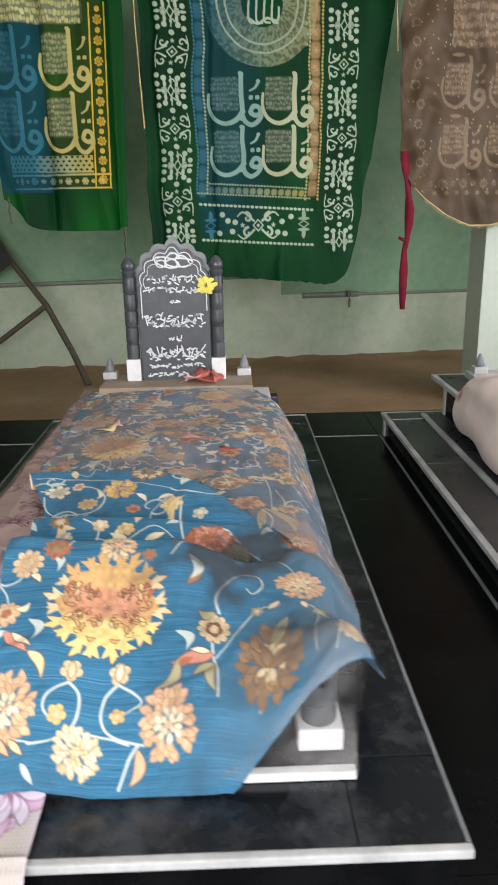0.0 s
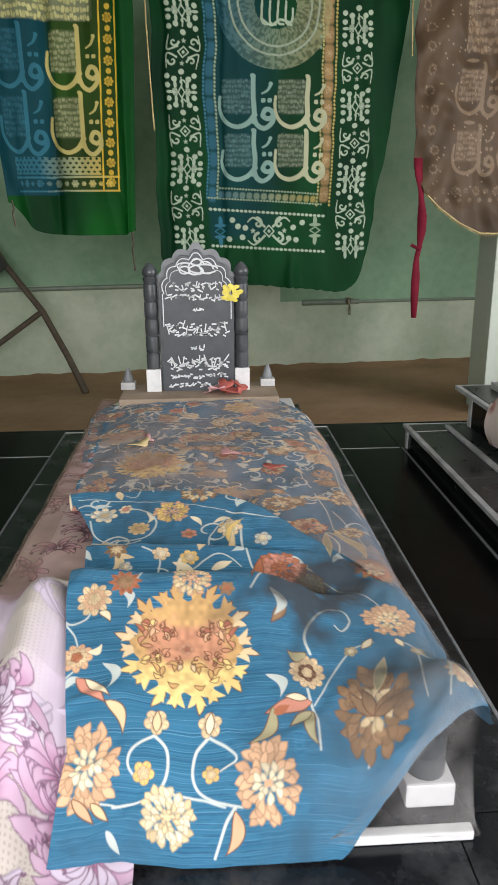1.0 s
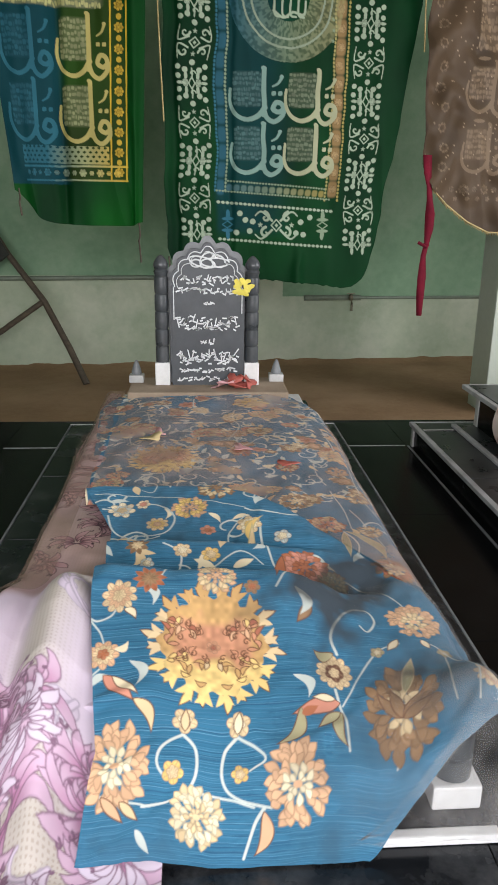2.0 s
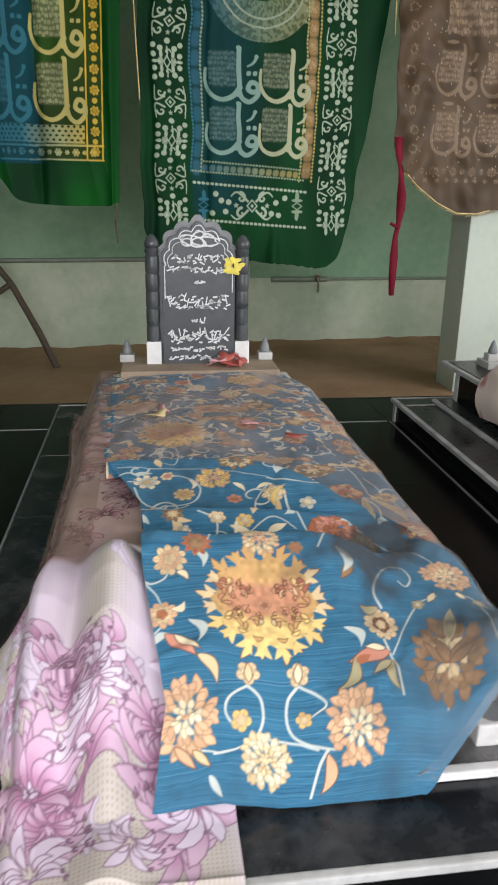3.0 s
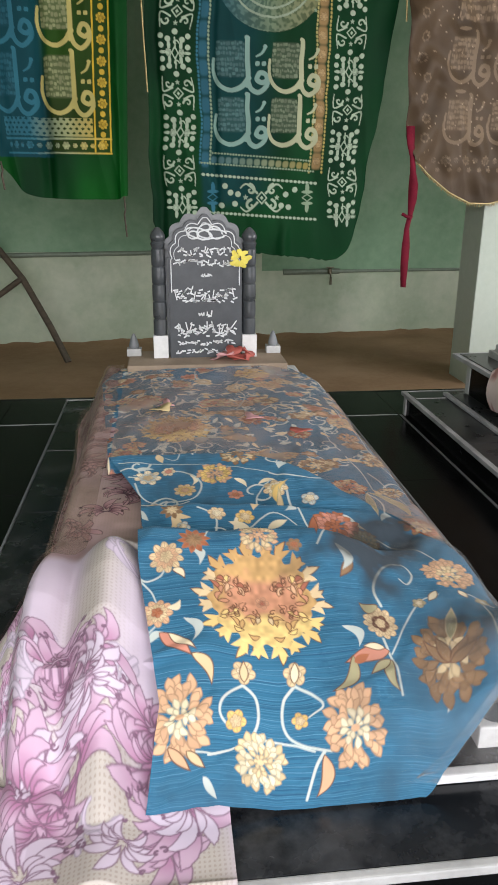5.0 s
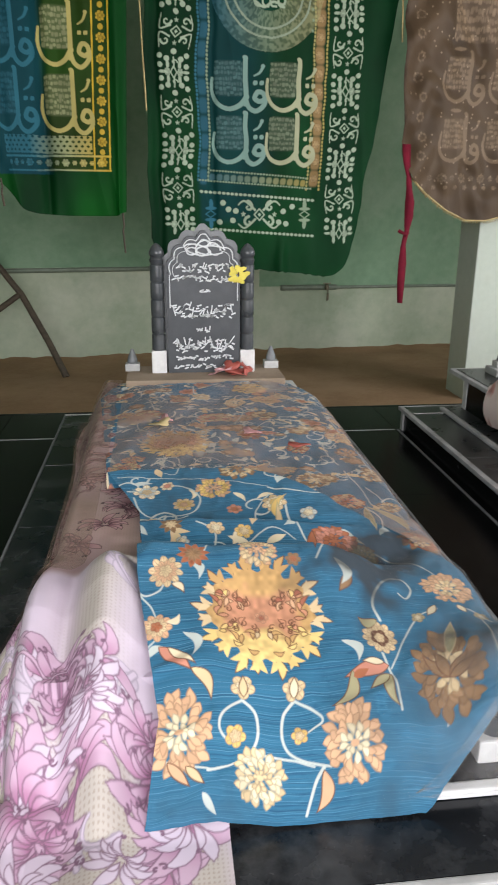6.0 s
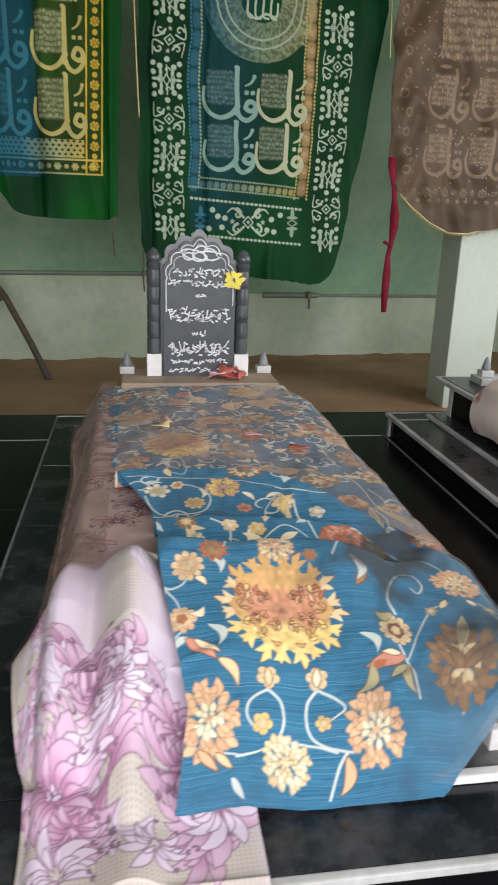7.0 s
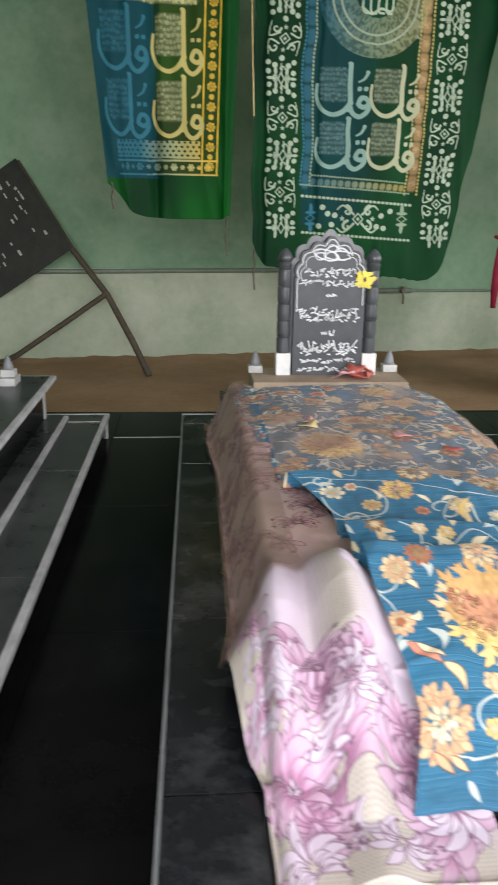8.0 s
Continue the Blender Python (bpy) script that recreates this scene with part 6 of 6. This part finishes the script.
BROWN, BROWN_D, BROWN_L = lin((0.35, 0.285, 0.215)), lin((0.25, 0.20, 0.145)), lin((0.47, 0.40, 0.32))


def paint_brown(p):
    rnd = random.Random(12)
    x, z = p.a, p.b
    shade = (0.5 + 0.5 * soft_noise(x * 5 + 2, z * 3, 57))[..., None]
    p.c = np.array(BROWN_D) * (1 - shade) + np.array(BROWN) * shade
    for xq in (1.70, 2.03, 2.36):
        for zq in (1.44, 1.81):
            text_block(p, xq + 0.02, xq + 0.19, zq + 0.09, zq + 0.28, 4, np.array(BROWN_L) * 0.9, rnd)
            qul(p, xq, zq, 0.3, 0.31, BROWN_L)
            p.blob(xq + 0.1, zq + 0.33, 0.04, 0.012, BROWN_L)
    text_block(p, 1.75, 2.75, 2.18, 2.55, 5, BROWN_L, rnd)
    for k in range(16):
        xx = 1.66 + 0.075 * k
        p.flower(xx, 1.345, 0.034 if k % 2 else 0.02, 8, [BROWN_L, np.array(BROWN_L) * 0.8], dark=BROWN_D)
        p.flower(xx + 0.03, 1.285, 0.018, 5, [BROWN_L], dark=BROWN_D)
    for k in range(9):
        p.flower(1.565 + 0.02 * (k % 2) - 0.012 * k, 1.48 + 0.12 * k, 0.034, 7, [BROWN_L, BROWN], dark=BROWN_D)
    for k in range(300):
        xx, zz = rnd.uniform(1.45, 2.8), rnd.uniform(1.28, 2.6)
        p.blob(xx, zz, 0.004, 0.004, lin((0.68, 0.6, 0.5)), soft=0.004)


BROWN_X, BROWN_Z = (1.40, 1.431, 1.455, 1.506, 1.617, 1.777, 1.936, 2.088, 2.215, 2.4, 2.85), (2.1, 1.51, 1.42, 1.34, 1.24, 1.132, 1.065, 1.062, 1.09, 1.12, 1.18)
brown = hung("brown_hanging", 1.40, 2.85, lambda x: np.interp(x, BROWN_X, BROWN_Z), 2.78,
     lambda x, z: 0.6 * np.sin(x * 7 + z) + 1.1 * np.sin(z * 15 - x * 20 + 2 * np.sin(x * 5)) * step((1.8 - x) / 0.3) + 0.9 * soft_noise(x * 11 + z * 5, z * 7 - x * 3, 78), 69, paint_brown, M_BROCADE,
     "dull brown brocade hanging with tone-on-tone calligraphy", off=-0.09, nu=260, nv=330)
# gold trims, the red ribbon and loose strings
part("trim", tube([(-0.275, hang_y(-0.275) - 0.06, 2.76), (-0.272, hang_y(-0.27) - 0.055, 2.3), (-0.262, hang_y(-0.26) - 0.05, 2.0), (-0.250, hang_y(-0.25) - 0.05, 1.7)], 0.005, 8), M_GOLD, green_c, "gold foil trim")
part("trim", tube([(1.372, hang_y(1.37) - 0.06, 2.76), (1.378, hang_y(1.38) - 0.05, 2.4), (1.392, hang_y(1.39) - 0.05, 2.16)], 0.006, 8), M_GOLD, green_c, "gold foil trim")
edge = list(zip(BROWN_X, BROWN_Z))[2:]
part("fringe_band", tube([(x, hang_y(x) - 0.10, z + 0.004) for x, z in edge], 0.005, 8), M_GOLD, brown, "gold fringe band")
bm = bmesh.new()
rnd = random.Random(9)
for (xa, za), (xb, zb) in zip(edge, edge[1:]):
    n = int(math.hypot(xb - xa, zb - za) / 0.009)
    for k in range(n):
        t = k / n
        x, z = xa + t * (xb - xa), za + t * (zb - za)
        tube([(x, hang_y(x) - 0.10, z), (x + rnd.uniform(-0.006, 0.006), hang_y(x) - 0.10 + rnd.uniform(-0.008, 0.008), z - rnd.uniform(0.01, 0.022))], 0.002, 4, bm=bm)
part("fringe", bm, M_GOLD, brown, "short gold fringe")


def ribbon(name, pts, width, material, label, owner):
    """A limp strip of cloth with a twist in it."""
    bm = bmesh.new()
    rows = []
    for k, (x, y, z) in enumerate(pts):
        a = 0.5 * math.sin(k * 1.1)
        w = width * (0.8 + 0.25 * math.sin(k * 1.7 + 0.4))
        dx, dy = w / 2 * math.cos(a), w / 2 * math.sin(a)
        rows.append([bm.verts.new((x - dx, y - dy, z)), bm.verts.new((x, y - 0.008, z)), bm.verts.new((x + dx, y + dy, z))])
    for a, b in zip(rows, rows[1:]):
        for k in (0, 1):
            bm.faces.new((a[k], a[k + 1], b[k + 1], b[k]))
    ob = part(name, bm, material, owner, label)
    mod = ob.modifiers.new("thick", "SOLIDIFY")
    mod.thickness = 0.004
    return smooth(ob, 80)


ry = hang_y(1.48) - 0.11
ribbon("ribbon", [(1.452, ry, 1.55), (1.462, ry, 1.44), (1.480, ry, 1.357), (1.492, ry, 1.27), (1.502, ry, 1.185), (1.503, ry, 1.09), (1.495, ry, 1.0), (1.478, ry, 0.905), (1.48, ry, 0.775), (1.48, ry, 0.642), (1.484, ry, 0.507)], 0.062, M_RED, "dark red cloth ribbon", brown)
part("knot", tube([(1.435, ry - 0.005, 1.0), (1.462, ry - 0.015, 0.985), (1.49, ry - 0.015, 0.97), (1.505, ry - 0.005, 0.985)], 0.011, 8), M_RED, brown, "dark red knot")
for x, z0, z1, owner in ((-0.42, 1.13, 0.86, green_l), (-0.235, 0.90, 0.64, green_c), (-1.13, 1.30, 1.14, green_l)):
    yy = hang_y(x) - 0.03
    part("string", tube([(x, yy, z0), (x + 0.006, yy, (z0 + z1) / 2 + 0.03), (x - 0.002, yy + 0.003, (z0 + z1) / 2), (x + 0.008, yy, z1)], 0.006, 6), M_WOOD, owner, "dark loose string")
single("hanging_wire", tube([(LEFT, hang_y(LEFT), 2.79), (0, hang_y(0), 2.785), (RIGHT, hang_y(RIGHT), 2.79)], 0.006, 6), M_PIPE, "thin wire that carries the hangings", "wire")


# ---- board on crossed poles against the wall ----
def wp(x, z, off):
    return (x, wall_y(x) - off, z)


easel = thing("board_stand", "dark writing board on crossed weathered poles", "stand", (-1.6, 6.5, EARTH))
base = easel.location
part("pole", tube([Vector(q) - base for q in ((-1.035, 6.28, EARTH), (-1.182, 6.4, 0.008), (-1.405, 6.55, 0.40), (-1.726, 6.7, 0.796), (-2.19, 6.95, 1.51))], 0.03, 10, 0.85), M_WOOD, easel)
part("pole", tube([Vector(q) - base for q in ((-2.50, 6.62, EARTH), (-2.251, 6.62, -0.161), (-1.8, 6.6, 0.14), (-1.42, 6.55, 0.40))], 0.025, 10), M_WOOD, easel)
bm = bmesh.new()
quad = [(-2.188, 6.92, 1.53), (-1.70, 6.68, 0.79), (-2.386, 6.70, 0.34), (-2.9, 6.93, 1.08)]
bm.faces.new([bm.verts.new(Vector(q) - base) for q in quad])
ob = part("board", bm, M_BOARD, easel, "black painted board with pale marks")
ob.modifiers.new("thick", "SOLIDIFY").thickness = 0.024
rnd = random.Random(4)
o, du, dv = Vector(quad[0]) - base, Vector(quad[1]) - Vector(quad[0]), Vector(quad[3]) - Vector(quad[0])
lift = -du.cross(dv).normalized() * 0.02
lift = lift if lift.y < 0 else -lift
for k in range(26):
    a, c = rnd.uniform(0.1, 0.8), rnd.uniform(0.08, 0.8)
    p0 = o + du * a + dv * c + lift
    d, e = du * rnd.uniform(0.02, 0.06), dv * rnd.uniform(0.012, 0.03)
    bm = bmesh.new()
    bm.faces.new([bm.verts.new(q) for q in (p0, p0 + d, p0 + d + e, p0 + e)])
    part("writing", bm, M_EDGE, easel).modifiers.new("thick", "SOLIDIFY").thickness = 0.004


# ---- flowers and petals ----
def petal_mesh(r, seed, cup=0.3):
    rr = random.Random(seed)
    bm = bmesh.new()
    c = bm.verts.new((0, 0, 0.004))
    ring = []
    n = 14
    for k in range(n):
        a = 2 * math.pi * k / n
        q = r * (0.75 + 0.25 * math.sin(a * 3 + seed) + rr.uniform(-0.12, 0.12))
        ring.append(bm.verts.new((q * math.cos(a), q * 0.75 * math.sin(a), 0.004 + cup * q * (0.5 + 0.5 * math.sin(2 * a + seed)))))
    for k in range(n):
        bm.faces.new((c, ring[k], ring[(k + 1) % n]))
    return bm


def petal(x, y, r, material, label, seed, z=None, tilt=0.0):
    ob = single("petal", petal_mesh(r, seed, 0.22), material, label, "petal", "petals on the grave")
    zz = z if z is not None else float(blue_place(np.array([[x]]), np.array([[y]]))[0, 0, 2]) + 0.011
    ob.matrix_world = pose(x, y, zz, tilt, 0, seed * 47 % 360)
    ob.modifiers.new("thick", "SOLIDIFY").thickness = 0.0015
    return smooth(ob, 70)


petal(-0.205, 2.46, 0.055, M_CREAM, "wilted yellow petal on the blue cloth", 1)
petal(-0.19, 2.55, 0.045, M_PINK, "wilted pink petal on the blue cloth", 2)
petal(0.105, 2.35, 0.045, M_PINK, "pale pink petal on the blue cloth", 3)
petal(0.245, 2.21, 0.045, M_REDPETAL, "crumpled red and pink petal on the blue cloth", 4)
for k, (x, y, m) in enumerate(((0.055, 3.24, M_PINK), (0.09, 3.25, M_PINK), (0.12, 3.24, M_REDPETAL), (0.15, 3.26, M_REDPETAL), (0.185, 3.25, M_REDPETAL), (0.17, 3.22, M_REDPETAL), (0.135, 3.21, M_REDPETAL), (0.075, 3.21, M_PINK))):
    petal(x, y, 0.055, m, "crushed rose petals heaped at the headstone's foot", 5 + k, 0.418 + 0.016 * (k % 3), rng.uniform(10, 60))
flower = thing("flower", "yellow hibiscus flower tucked behind the pillar of the headstone", "flower", (0.155, 3.285, 0.86))
for k in range(5):
    a = k * 2 * math.pi / 5
    bm = petal_mesh(0.032, k, 0.15)
    bmesh.ops.transform(bm, matrix=pose(0, 0, 0, 80, 0, 0) @ pose(0.024 * math.cos(a), 0.024 * math.sin(a), 0, 0, 10 * math.sin(a)), verts=bm.verts)
    part("petal", bm, M_YELLOW, flower).modifiers.new("thick", "SOLIDIFY").thickness = 0.001
part("stamen", lathe([(0.004, 0), (0.003, 0.01), (0.001, 0.014)], 8, (0, -0.012, 0)), M_WOOD, flower)

# pale cloth heaped on the neighbouring grave
nu, nv = 60, 120
u3 = np.ones((nv, 1)) * np.linspace(0, 1, nu)[None, :]
v3 = np.linspace(0, 1, nv)[:, None] * np.ones((1, nu))
arc = np.pi * u3
w3 = 2 * u3 - 1
over3 = np.clip((np.abs(w3) - 0.78) / 0.22, 0, 1)
lean = np.clip(w3 / 0.78, -1, 1) * np.pi / 2
x3 = 1.75 + (0.43 + 0.03 * np.sin(np.pi * over3)) * np.sin(lean) * (1 + 0.035 * soft_noise(v3 * 9, u3 * 4, 71))
y3 = 3.12 - v3 * 2.3 + 0.03 * soft_noise(u3 * 6, v3 * 2, 74)
z3 = 0.35 + 0.16 * np.cos(lean) ** 0.6 * step(v3 / 0.06 + 0.15) - (0.17 + 0.02 * soft_noise(v3 * 11, u3, 75)) * over3 + 0.018 * soft_noise(u3 * 9, v3 * 16, 72) * (1 - over3)
p = Print(x3, y3, lin((0.90, 0.82, 0.79)))
rnd = random.Random(6)
for k in range(60):
    xx, yy = rnd.uniform(1.3, 2.2), rnd.uniform(0.8, 3.1)
    p.flower(xx, yy, rnd.uniform(0.02, 0.045), 7, [lin((0.78, 0.56, 0.52)), lin((0.86, 0.74, 0.70))], dark=lin((0.55, 0.36, 0.34)))
    p.leaf(xx, yy, xx + rnd.uniform(-0.08, 0.08), yy + rnd.uniform(-0.08, 0.08), 0.012, lin((0.5, 0.38, 0.34)))
tagged(new("pale_cloth", sheet_mesh("pale_cloth", np.stack([x3, y3, z3], -1), M_PRINT, p.c)), "pale pink floral cloth heaped over the neighbouring grave", "cloth")
# yellow cloth on the grave on the other side
x4 = -1.74 + 0.30 * np.cos(arc)
z4 = 0.34 + 0.10 * np.sin(arc) ** 0.6 + 0.02 * soft_noise(u3 * 9, v3 * 12, 73)
p = Print(x4, y3, lin((0.72, 0.64, 0.36)))
for k in range(70):
    p.blob(rnd.uniform(-2.05, -1.44), rnd.uniform(0.8, 3.2), 0.012, 0.03, lin((0.8, 0.78, 0.7)), rnd.uniform(0, 3))
tagged(new("gold_cloth", sheet_mesh("gold_cloth", np.stack([x4, 2.93 - v3 * 2.5, z4], -1), M_BROCADE, p.c)), "dull gold cloth lying on the neighbouring grave", "cloth")
